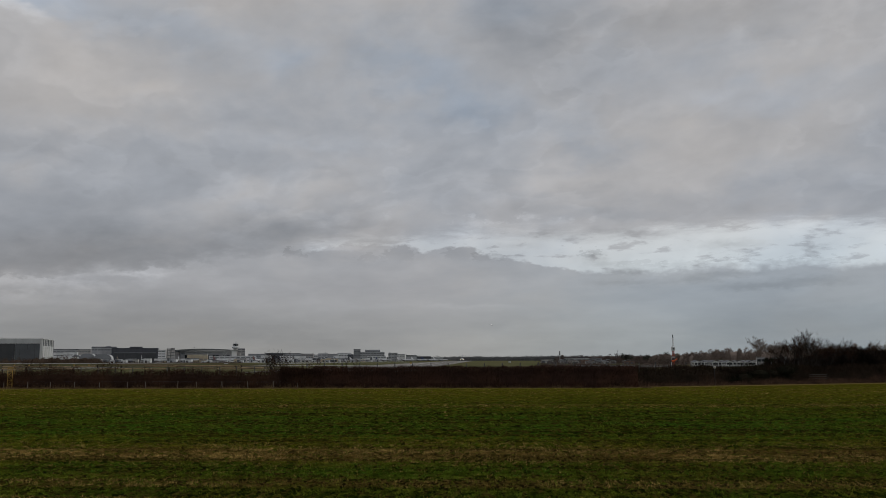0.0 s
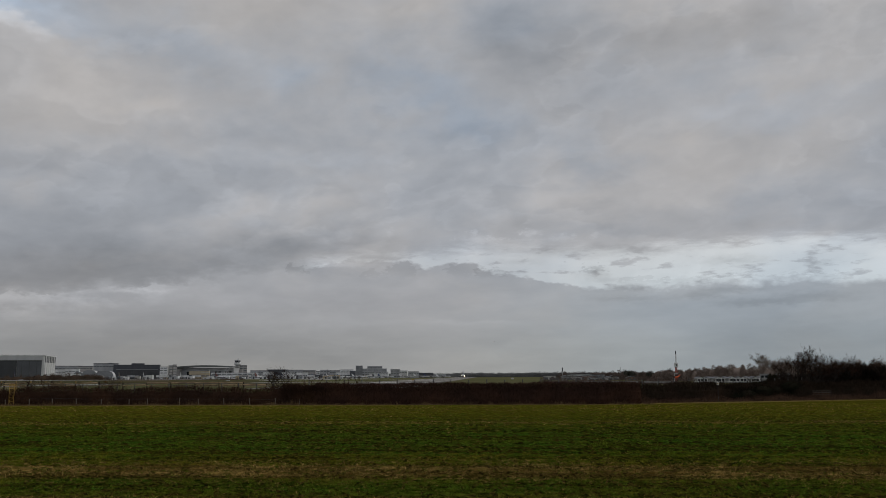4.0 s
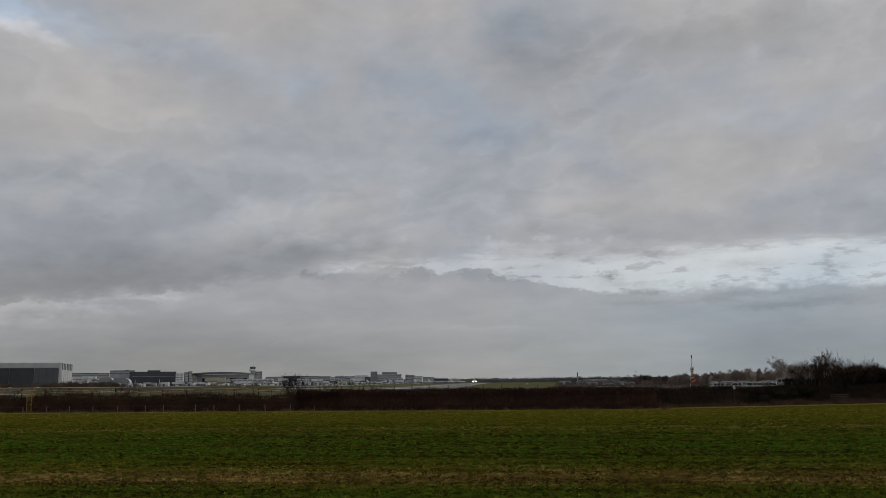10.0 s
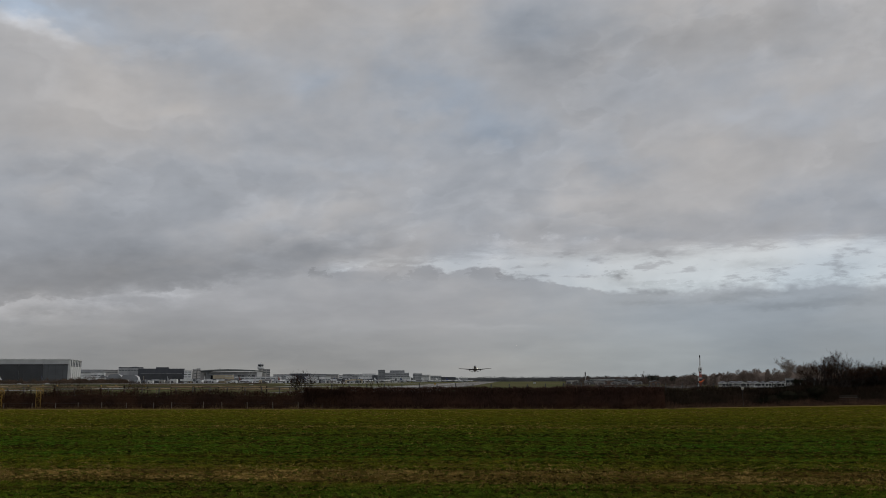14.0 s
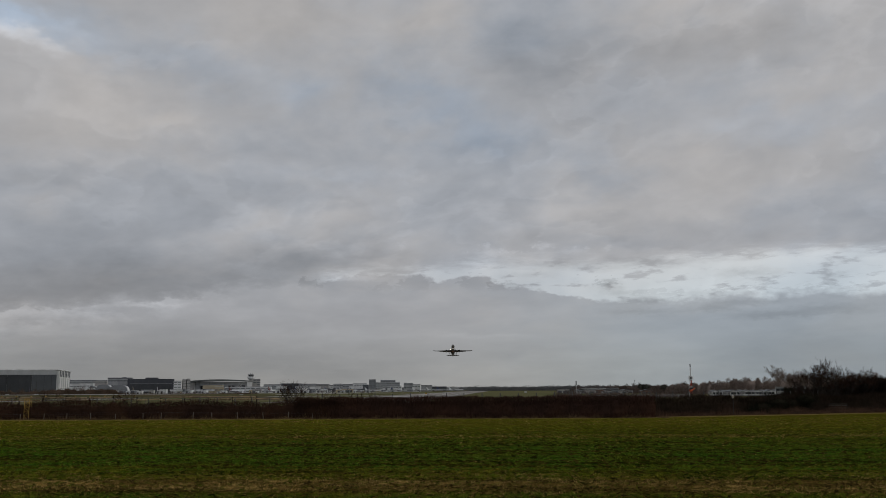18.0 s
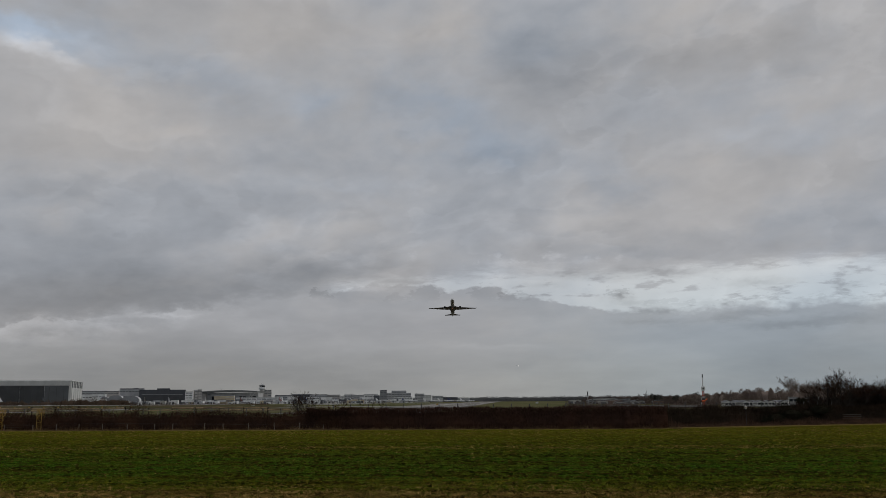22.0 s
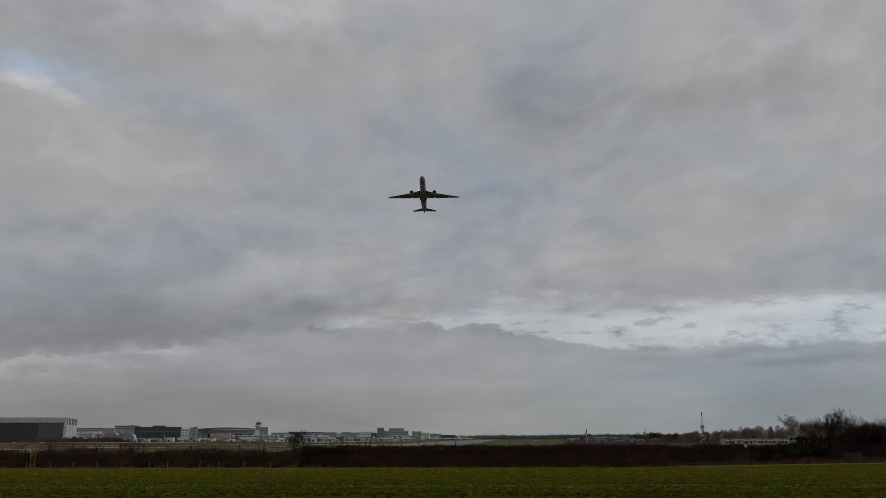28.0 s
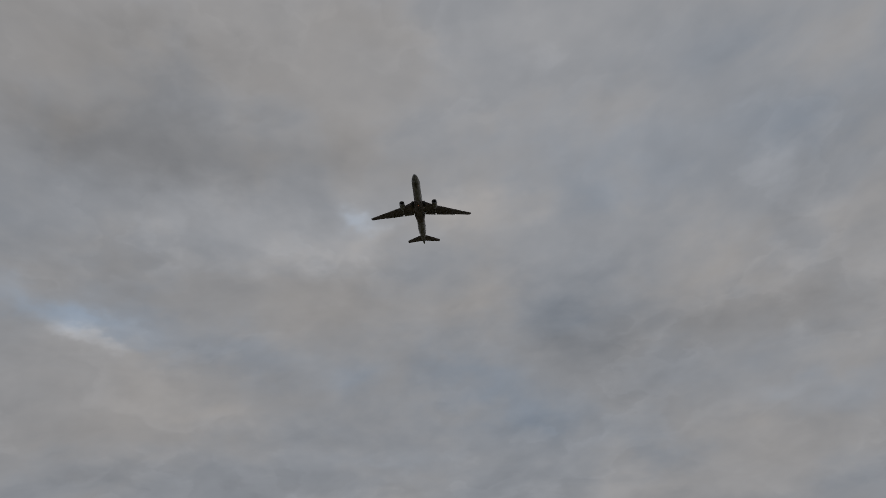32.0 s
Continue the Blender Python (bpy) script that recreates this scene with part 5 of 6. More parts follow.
def woods():
    r = np.random.default_rng(31)
    B = lambda *q: [bearing(a, y)[:2] for a, y in q]
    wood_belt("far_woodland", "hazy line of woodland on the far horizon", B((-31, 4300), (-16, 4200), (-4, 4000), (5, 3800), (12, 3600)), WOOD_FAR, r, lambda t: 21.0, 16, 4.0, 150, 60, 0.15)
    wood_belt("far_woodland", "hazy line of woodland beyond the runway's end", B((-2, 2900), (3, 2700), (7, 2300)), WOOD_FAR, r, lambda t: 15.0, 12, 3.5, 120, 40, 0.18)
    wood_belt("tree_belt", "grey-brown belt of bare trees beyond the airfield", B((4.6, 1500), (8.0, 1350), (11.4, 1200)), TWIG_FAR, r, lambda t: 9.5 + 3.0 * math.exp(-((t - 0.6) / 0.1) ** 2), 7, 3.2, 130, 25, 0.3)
    wood_belt("bare_wood", "brown bare wood rising behind the parked vehicles", B((10.4, 760), (12.5, 700), (15.0, 640), (18.5, 600), (24.0, 560)), WOOD_BROWN, r, lambda t: 7.6 + 3.6 * min(1, t * 2.6) + 2.6 * max(0, min(1, t * 2.5 - 0.9)), 3.0, 1.3, 900, 22, 0.16)
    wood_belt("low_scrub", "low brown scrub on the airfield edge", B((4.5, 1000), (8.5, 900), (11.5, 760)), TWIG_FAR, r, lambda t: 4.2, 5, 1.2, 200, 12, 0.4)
    wood_belt("scrub_belt", "brown scrub before the hangar", B((-33.5, 830), (-27, 880), (-24.4, 940), (-23.0, 980)), SCRUB, r, lambda t: 7.0 + 2.6 * math.exp(-((t - 0.72) / 0.18) ** 2), 3.2, 1.3, 300, 14, 0.25)
    wood_belt("runway_scrub", "low brown scrub and brambles on the airfield's edge", B((3.4, 560), (6.0, 520), (9.0, 480), (12.5, 430)), TWIG_FAR, r, lambda t: 3.9, 3, 0.8, 160, 10, 0.4)
    wood_belt("apron_scrub", "low brown scrub along the apron's edge", B((-23.2, 1150), (-19.0, 1200), (-15.0, 1300)), SCRUB, r, lambda t: 3.6 - 1.2 * t, 5, 1.2, 160, 10, 0.4)
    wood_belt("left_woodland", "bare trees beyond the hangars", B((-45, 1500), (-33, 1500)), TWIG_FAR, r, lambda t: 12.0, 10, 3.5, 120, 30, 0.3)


woods()


# ---------------------------------------------------------------- airport buildings
def building(name, label, m, w, d, h, wall, roof=ROOF_GREY, category="building", group="", windows=0, win_h=1.6, doors=0, pitch=0.0, parapet=0.6, win_mat=HAZY_GLASS):
    """A flat or shallow-pitched block, front towards -y, with bands of windows and doors let in."""
    top = thing(name, label, category, m, group)
    part("wall", Geo().box(0, 0, -0.2, w, d, h + 0.2, 0, 0.15), wall, top)
    if pitch:
        g = Geo().loft([[(-w / 2 - 0.4, y, h), (0, y, h + pitch), (w / 2 + 0.4, y, h), (w / 2 + 0.4, y, h - 0.3), (0, y, h + pitch - 0.3), (-w / 2 - 0.4, y, h - 0.3)] for y in (-d / 2 - 0.4, d / 2 + 0.4)])
        part("roof", g, roof, top)
    else:
        part("roof", Geo().box(0, 0, h + 0.003, w + 0.3, d + 0.3, parapet, 0, 0.1), roof, top)
    for i in range(windows):
        z = h * (i + 0.5) / windows - win_h * 0.3
        n = max(2, min(9, int(w / 6)))
        for j in range(n):
            x = -w / 2 + (j + 0.5) * w / n
            part("window", Geo().box(x, -d / 2 - 0.03, z, w / n * 0.82, 0.12, win_h, 0, 0.02), win_mat, top)
    for j in range(doors):
        x = -w / 2 + (j + 0.5) * w / doors
        part("door", Geo().box(x, -d / 2 - 0.05, 0, min(5.0, w / doors * 0.6), 0.14, min(5.0, h * 0.6), 0, 0.03), DOOR_GREY, top)
    return top


def big_hangar():
    x, y, _ = bearing(-26.24, 1000)
    h = 29.4
    W, D = 210.0, 75.0
    # the right front corner stands at x, y; the front is turned a little from the runway's line
    a = radians(17.0)
    m = Matrix.Translation((x, y, 0)) @ Matrix.Rotation(a, 4, "Z")
    t = thing("large_hangar", "large white-clad aircraft hangar with tall dark sliding doors", "hangar", m)
    part("wall", Geo().box(-W / 2, D / 2, -0.2, W, D, h - 0.6, 0, 0.3), CLAD_WHITE, t, "white ribbed cladding")
    part("roof", Geo().box(-W / 2, D / 2, h - 0.9, W + 1.2, D + 1.2, 0.9, 0, 0.2), CLAD_WHITE, t, "white flat roof edge")
    part("fascia", Geo().box(-W / 2 - 1.0, -0.35, h - 5.6, W - 2.0, 0.6, 4.6, 0, 0.1), FASCIA, t, "grey fascia over the doors")
    part("door_head", Geo().box(-W / 2 - 1.0, -0.75, h - 6.0, W - 2.0, 1.0, 0.4), OFF_WHITE, t, "pale door head rail")
    n = 8
    for i in range(n):
        w = (W - 5) / n
        door = part("sliding_door", Geo().box(-2.6 - w * (i + 0.5), -0.45 - 0.25 * (i % 2), 0, w - 0.25, 0.3, h - 6.1, 0, 0.05), DOOR_GREY if i < 1 else DOOR_DARK, t)
        for j in range(3):
            part("stiffener", Geo().box(-2.6 - w * (i + 0.2 + 0.3 * j), -0.68 - 0.25 * (i % 2), 0.3, 0.35, 0.16, h - 7.0), DOOR_DARK, door)
    for i in range(7):
        part("side_slot", Geo().box(0.2, 5 + i * (D - 10) / 6, h - 8.2, 0.5, 4.4, 7.0, 0, 0.1), DOOR_GREY, t, "dark louvre slot")
    part("side_door", Geo().box(0.12, D * 0.3, 0, 0.3, 5, 5, 0, 0.05), DOOR_GREY, t)
    for i in range(6):
        part("rib", Geo().box(0.14, 2 + i * (D - 4) / 5, 0, 0.25, 0.5, h - 9), CLAD_GREY, t)


def dark_hangar():
    # the front faces the viewpoint; the block runs back from it
    x, y, _ = bearing(-21.18, 1900)
    t = thing("dark_hangar", "long charcoal-clad hangar with a raised middle roof", "hangar", pose(x, y, 0, 0, 0, 20.5))
    W = 94.0
    part("wall", Geo().box(0, 35, -0.2, W, 70, 29.8, 0, 0.3), CLAD_DARK, t, "charcoal ribbed cladding")
    part("roof", Geo().box(0, 35, 29.6, W + 0.6, 70.6, 0.9, 0, 0.2), CLAD_DARK, t)
    part("roof_monitor", Geo().box(1.5, 30, 30.5, 26, 60, 2.9, 0, 0.3), CLAD_DARK, t)
    for i in range(8):
        part("sliding_door", Geo().box(-36.4 + i * 10.4, -0.2 - 0.2 * (i % 2), 0, 10.0, 0.3, 20, 0, 0.05), DOOR_DARK, t)
    part("door_head", Geo().box(0, -0.5, 20.2, 84, 0.5, 0.5), CLAD_GREY, t)
    x, y, _ = bearing(-22.9, 1960)
    t = building("hangar_annexe", "grey annexe block with a dark flat roof beside the charcoal hangar", pose(x, y, 0, 0, 0, 20), 50, 40, 32.4, CLAD_GREY, CLAD_DARK, windows=3, win_h=2.4, parapet=1.9)
    part("lift_tower", Geo().box(8, 4, 34.3, 9, 9, 1.6, 0, 0.2), CLAD_GREY, t)


def control_tower():
    x, y, _ = bearing(-15.36, 2000)
    t = thing("control_tower", "white airport control tower with a glazed cab", "tower", pose(x, y, 0))
    R = lambda prof, n=16: Geo().loft([[(r * math.cos(a), r * math.sin(a), z * 1.06) for a in (2 * math.pi * i / n for i in range(n))] for z, r in prof])
    part("shaft", R(((-0.2, 4.8), (24, 4.4), (28, 4.6))), CONCRETE, t, "pale concrete shaft", True)
    part("gallery", R(((27, 4.6), (30, 7.4), (33.2, 7.8), (33.4, 6.4))), CLAD_WHITE, t, "white flared gallery", True)
    part("cab_glazing", R(((33.3, 5.4), (37.4, 6.3))), GLASS_DARK, t, "dark sloping cab glass")
    for i in range(12):
        a = 2 * math.pi * i / 12
        part("mullion", Geo().tube((5.5 * math.cos(a), 5.5 * math.sin(a), 35.3), (6.4 * math.cos(a), 6.4 * math.sin(a), 39.6), 0.16, 0.16, 4), CLAD_WHITE, t)
    part("cab_roof", R(((37.4, 6.9), (38.2, 6.8), (38.8, 4.0))), CLAD_GREY, t)
    part("radome", R(((38.7, 1.6), (39.6, 1.9), (40.6, 1.4), (41.2, 0.2)), 12), CLAD_WHITE, t, "", True)
    part("aerial", Geo().tube((2, 0, 41.0), (2, 0, 46.0), 0.16, 0.08, 5).tube((-2, 1, 41.0), (-2, 1, 44.2), 0.12, 0.06, 5), STEEL_POST, t)
    x2 = bearing(-15.01, 2010)[0]
    building("tower_office", "grey office block at the foot of the control tower", pose(x2, 2010, 0, 0, 0, 15), 16, 16, 29.6, CONCRETE, CLAD_GREY, windows=6, win_h=2.2)
    x2 = bearing(-15.15, 2005)[0]
    part("base_block", Geo().box(x2 - x - 2, 6, -0.2, 14, 14, 20.2, 0, 0.2), CONCRETE, t)


def arch_terminal():
    x0, x1, y = bearing(-18.86, 1960)[0], bearing(-15.47, 1960)[0], 1960
    w = x1 - x0
    t = thing("arched_terminal", "wide terminal under a thin dark arched roof", "building", pose((x0 + x1) / 2, y, 0))
    part("wall", Geo().box(2, 14, -0.2, w * 0.93, 40, 24.2, 0, 0.2), FASCIA, t, "pale set-back wall")
    n = 24
    prof = [(w / 2 * u, 26.2 + 2.9 * (1 - u * u) + 0.3 * u) for u in np.linspace(-1, 1, n)] + [(w / 2 * u, 25.0 - 0.8 * abs(u) ** 3 + 0.4 * (1 - u * u)) for u in np.linspace(1, -1, n)]
    part("arched_roof", Geo().loft([[(px, py, pz) for px, pz in prof] for py in (-26, 36)]), ARCH_ROOF, t, "dark shallow arched roof")
    for i in range(15):
        xx = -w * 0.45 + (i + 0.5) * w * 0.9 / 15
        part("glazed_bay", Geo().box(xx, -6.2, 1, w * 0.9 / 15 * 0.86, 0.3, 15.0, 0, 0.05), GLASS_DARK if i % 3 else CLAD_GREY, t)
    # leaning struts under the roof's free end
    for xa, xb in ((w / 2 - 3, w / 2 - 17), (w / 2 - 12, w / 2 - 19)):
        part("strut", Geo().tube((xa, -24, 25.2), (xb, -24, 10.0), 0.5, 0.6, 6), CLAD_WHITE, t, "white leaning strut")
    part("end_pier", Geo().box(-w / 2 + 6, -10, -0.2, 13, 16, 22.6, 0, 0.2), CONCRETE, t, "grey stair tower")


def low_buildings():
    # bearing, distance, width, depth, height, wall, roof, rows of windows
    r = random.Random(4)
    rows = ((-25.15, 1980, 70, 30, 28.5, CLAD_GREY, CLAD_DARK, 3), (-24.0, 1990, 30, 30, 28.0, CONCRETE, CLAD_DARK, 3), (-25.45, 1820, 24, 20, 19.5, CLAD_WHITE, PALE_ROOF, 2), (-24.72, 1800, 26, 24, 20.5, CLAD_WHITE, PALE_ROOF, 2),
            (-24.9, 1740, 40, 20, 11.0, CLAD_WHITE, ROOF_GREY, 1),
            (-19.66, 1880, 15, 24, 24.8, CLAD_WHITE, PALE_ROOF, 5), (-19.28, 1885, 6, 18, 27.8, CONCRETE, CLAD_GREY, 5), (-19.05, 1890, 7, 18, 29.0, CONCRETE, ROOF_GREY, 5), (-18.6, 1960, 26, 20, 25.6, CLAD_GREY, CLAD_DARK, 2),
            (-17.58, 1790, 38, 30, 15.6, BEIGE, ROOF_GREY, 1), (-17.25, 1770, 16, 20, 12.5, BEIGE, PALE_ROOF, 1), (-15.5, 1760, 88, 24, 11.8, CLAD_WHITE, PALE_ROOF, 2), (-15.0, 1740, 20, 14, 7.5, CONCRETE, ROOF_GREY, 1),
            (-14.05, 1880, 34, 20, 16.0, CLAD_GREY, CLAD_DARK, 2), (-13.5, 1850, 20, 20, 13.5, CLAD_WHITE, PALE_ROOF, 1), (-12.95, 2150, 46, 24, 20.0, CLAD_DARK, ROOF_GREY, 2), (-12.3, 1980, 26, 20, 13.0, CLAD_WHITE, ROOF_GREY, 2),
            (-11.95, 2150, 40, 30, 18.8, CLAD_GREY, CLAD_DARK, 2), (-11.45, 2000, 24, 20, 12.5, CLAD_WHITE, PALE_ROOF, 1), (-11.0, 2160, 30, 24, 18.0, CONCRETE, ROOF_GREY, 3), (-10.5, 2200, 36, 30, 15.5, CLAD_WHITE, CLAD_DARK, 2), (-10.05, 2120, 22, 20, 18.2, CLAD_GREY, CLAD_GREY, 3),
            (-9.55, 2200, 34, 30, 17.5, CLAD_GREY, CLAD_DARK, 2), (-9.1, 2080, 20, 20, 13.0, CLAD_WHITE, PALE_ROOF, 1), (-8.72, 2150, 30, 26, 19.0, CLAD_WHITE, CLAD_GREY, 2), (-8.32, 2140, 12, 20, 16.0, CLAD_DARK, ROOF_GREY, 2),
            (-7.94, 2200, 16, 16, 28.4, ROOF_GREY, CLAD_DARK, 3), (-7.02, 2220, 60, 30, 21.5, CLAD_GREY, CLAD_GREY, 4), (-6.97, 2235, 36, 26, 27.2, CLAD_GREY, ROOF_GREY, 5), (-6.7, 2140, 44, 16, 12.5, CLAD_WHITE, ROOF_GREY, 2),
            (-5.7, 2200, 22, 24, 19.4, CLAD_GREY, ROOF_GREY, 3), (-5.18, 2250, 20, 24, 16.6, CLAD_WHITE, CLAD_GREY, 2), (-4.65, 2400, 34, 24, 15.0, CLAD_GREY, CLAD_DARK, 2),
            (-3.8, 2500, 40, 24, 12.5, CLAD_DARK, ROOF_GREY, 1), (-3.0, 2600, 40, 20, 10, CLAD_GREY, ROOF_GREY, 1))
    for az, y, w, d, h, wall, roof, win in rows:
        x = bearing(az, y)[0]
        name = {CLAD_WHITE: "white_block", CLAD_GREY: "grey_block", CLAD_DARK: "dark_block", ROOF_GREY: "plant_room", CONCRETE: "office_block", BEIGE: "cargo_shed"}[wall]
        tone = {CLAD_WHITE: "white-clad airport pier block with window bands", CLAD_GREY: "grey-clad airport block with window bands", CLAD_DARK: "dark-clad airport service block", ROOF_GREY: "slate-grey plant room tower",
                CONCRETE: "pale concrete airport office block", BEIGE: "beige cargo shed with a grey roof"}[wall]
        building(name, tone, pose(x, y, 0, 0, 0, -az + r.uniform(-8, 8)), w, d, h, wall, roof, group="airport buildings", windows=win, doors=2 if win == 1 else 0, parapet=1.2 if h > 14 else 0.6)
    # low sheds right of the runway
    for az, y, w, h, wall in ((5.4, 900, 16, 3.0, CONCRETE), (6.1, 920, 22, 3.4, BRICK_DULL), (7.0, 930, 14, 3.0, ROOF_GREY), (7.7, 880, 12, 2.8, OFF_WHITE), (4.9, 880, 7, 3.4, ROOF_GREY), (8.9, 820, 9, 2.6, BRICK_DULL), (4.2, 860, 9, 2.2, DOOR_GREY), (6.6, 870, 10, 2.0, OFF_WHITE), (5.75, 1000, 26, 5.4, PALE_ROOF), (6.75, 1020, 18, 5.0, ROOF_GREY), (3.9, 1020, 14, 4.0, CONCRETE)):
        building("airfield_shed", "low drab airfield equipment shed", pose(bearing(az, y)[0], y, 0, 0, 0, r.uniform(-15, 15)), w, 9, h, wall, roof=CLAD_DARK, category="shed", group="airfield sheds", doors=2, pitch=1.2)
    for az, y, w, h in ((16.58, 380, 3.2, 4.6), (17.62, 380, 5.1, 4.6)):
        building("site_cabin", "stacked white site cabin with dark window bands", pose(bearing(az, y)[0], y, 0, 0, 0, -az + r.uniform(-8, 8)), w, 3, h, OFF_WHITE, ROOF_GREY, category="cabin", group="site cabins", windows=2, win_h=1.0, parapet=0.25, win_mat=GLASS_DARK)


big_hangar(), dark_hangar(), control_tower(), arch_terminal(), low_buildings()


def parked_jets():
    # bearing, distance, size, turn, fin
    rows = ((-22.02, 1830, 0.86, 36, TAN_FIN), (-20.66, 1830, 0.86, 34, WHITE_PAINT), (-18.75, 1800, 0.86, 14, WHITE_PAINT), (-16.2, 1700, 0.72, 60, RED), (-13.85, 1740, 0.72, 150, RED), (-12.2, 1900, 0.6, 110, NAVY),
            (-10.4, 1950, 0.6, 80, NAVY), (-8.9, 1980, 0.6, 130, NAVY), (-9.6, 1960, 0.6, 60, WHITE_PAINT), (-7.9, 2000, 0.6, 100, WHITE_PAINT), (-6.3, 2050, 0.6, 90, NAVY), (-5.0, 2100, 0.6, 82, WHITE_PAINT), (-4.1, 2120, 0.6, 85, WHITE_PAINT), (-3.45, 2140, 0.6, 95, NAVY), (-2.72, 2160, 0.6, 84, WHITE_PAINT),
            (-27.75, 935, 0.6, 28, NAVY), (-29.35, 925, 0.6, 70, WHITE_PAINT))
    made = {}
    names = {RED: "red", WHITE_PAINT: "white", NAVY: "navy blue", TAN_FIN: "bronze"}
    for az, y, k, turn, fin in rows:
        m = pose(bearing(az, y)[0], y, 5.35 * k + 0.05, 0, 0, turn)
        if (fin, k) in made:
            copy_thing(made[fin, k], m)
        else:
            made[fin, k] = airliner("parked_airliner", "white twin-jet with a %s tail parked on the apron" % names[fin], m, fin, k, True, "parked airliners", WING_PAINT, GLASS_DARK)[0]


parked_jets()


def arched_shelter(az, y, w, d, h):
    t = thing("arched_shelter", "white fabric aircraft shelter with a rounded roof", "shelter", pose(bearing(az, y)[0], y, 0), group="aircraft shelters")
    n = 14
    shell = [(w / 2 * math.copysign(abs(math.cos(a)) ** 0.7, math.cos(a)), h * math.sin(a) ** 0.5) for a in (math.pi * i / n for i in range(n + 1))]
    part("canopy", Geo().loft([[(px, py, max(pz, -0.1)) for px, pz in shell] for py in (-d / 2, 0, d / 2)]), SHELTER_WHITE, t, "white taut canopy", True)
    part("door", Geo().box(0, -d / 2 - 0.1, 0, w * 0.55, 0.3, h * 0.7, 0, 0.05), CLAD_GREY, t)
    for s in (-1, 1):
        part("end_rib", Geo().loft([[(px * k, s * d / 2 + e, max(pz * k, -0.1)) for px, pz in shell] for k, e in ((1.02, -0.3), (1.02, 0.3))]), ROOF_GREY, t)


for az, y, w, d, h in ((-22.92, 1760, 36, 12, 16.5), (-23.75, 1780, 30, 12, 18.0), (-24.35, 1790, 20, 12, 15.0)):
    arched_shelter(az, y, w, d, h)


def apron_units():
    """Jet bridges, stores, steps, tanks and containers standing along the piers."""
    r = random.Random(41)
    kinds = (("store_unit", "small flat-roofed store on the apron", "store"), ("jet_bridge", "grey boarding bridge on its legs beside the pier", "bridge"), ("container", "steel container standing on the apron", "container"), ("fuel_tank", "pale round fuel tank on the apron", "tank"))
    for i in range(86):
        az = -19.5 + 17.0 * (i + r.uniform(-0.4, 0.4)) / 86 if i < 66 else -25.4 + 6.6 * (i - 66) / 20
        y = r.uniform(1560, 1900) + (250 if az > -9 else 0) if i < 66 else r.uniform(1450, 1650)
        name, label, cat = kinds[r.choice((0, 0, 1, 1, 2, 2, 3))]
        t = thing(name, label, cat, pose(bearing(az, y)[0], y, 0.04, 0, 0, r.uniform(-25, 25)), group="apron units")
        mat = r.choice((CLAD_WHITE, CLAD_WHITE, CLAD_GREY, CONCRETE, DOOR_GREY, DOOR_GREY, BEIGE, CLAD_WHITE))
        w, h = r.uniform(4, 13), r.uniform(3.0, 7.5)
        if name == "jet_bridge":
            part("tunnel", Geo().box(0, 0, 4.2, w + 8, 3.2, 3.2, 0, 0.2), mat, t)
            for s in (-1, 1):
                part("leg", Geo().box(s * w * 0.4, 0, 0, 0.9, 0.9, 4.2), STEEL_POST, t)
            part("head", Geo().box(w / 2 + 4, 0, 3.6, 4, 5, 4.4, 0, 0.3), DOOR_GREY, t)
        elif name == "fuel_tank":
            ringed = [[(w * 0.4 * k * math.cos(a), w * 0.4 * k * math.sin(a), z) for a in (6.2832 * j / 14 for j in range(14))] for k, z in ((1, 0), (1, h), (0.3, h + 0.9))]
            part("shell", Geo().loft(ringed), mat, t, "", True)
            part("ladder", Geo().box(0, -w * 0.4 - 0.1, 0, 0.6, 0.15, h), STEEL_POST, t)
        else:
            part("wall", Geo().box(0, 0, 0, w, 8, h, 0, 0.15), mat, t)
            part("roof", Geo().box(0, 0, h + 0.003, w + 0.4, 8.4, 0.4, 0, 0.1), r.choice((ROOF_GREY, CLAD_DARK, CLAD_WHITE)), t)
            part("door", Geo().box(r.uniform(-0.3, 0.3) * w, -4.05, 0, w * 0.3, 0.15, h * 0.6, 0, 0.03), DOOR_DARK, t)


apron_units()


# ---------------------------------------------------------------- masts, windsock, signs, vehicles
def lattice(g, x, y, z0, z1, w, rr, bays):
    for sx in (-1, 1):
        for sy in (-1, 1):
            g.tube((x + sx * w / 2, y + sy * w / 2, z0), (x + sx * w / 2, y + sy * w / 2, z1), rr, rr, 4)
    dz = (z1 - z0) / bays
    for i in range(bays):
        a, b = z0 + i * dz, z0 + (i + 1) * dz
        s = 1 if i % 2 else -1
        for sy in (-1, 1):
            g.tube((x - s * w / 2, y + sy * w / 2, a), (x + s * w / 2, y + sy * w / 2, b), rr * 0.7, rr * 0.7, 4)
            g.tube((x + sy * w / 2, y - s * w / 2, a), (x + sy * w / 2, y + s * w / 2, b), rr * 0.7, rr * 0.7, 4)
            g.tube((x - w / 2, y + sy * w / 2, b), (x + w / 2, y + sy * w / 2, b), rr * 0.7, rr * 0.7, 4)
    return g


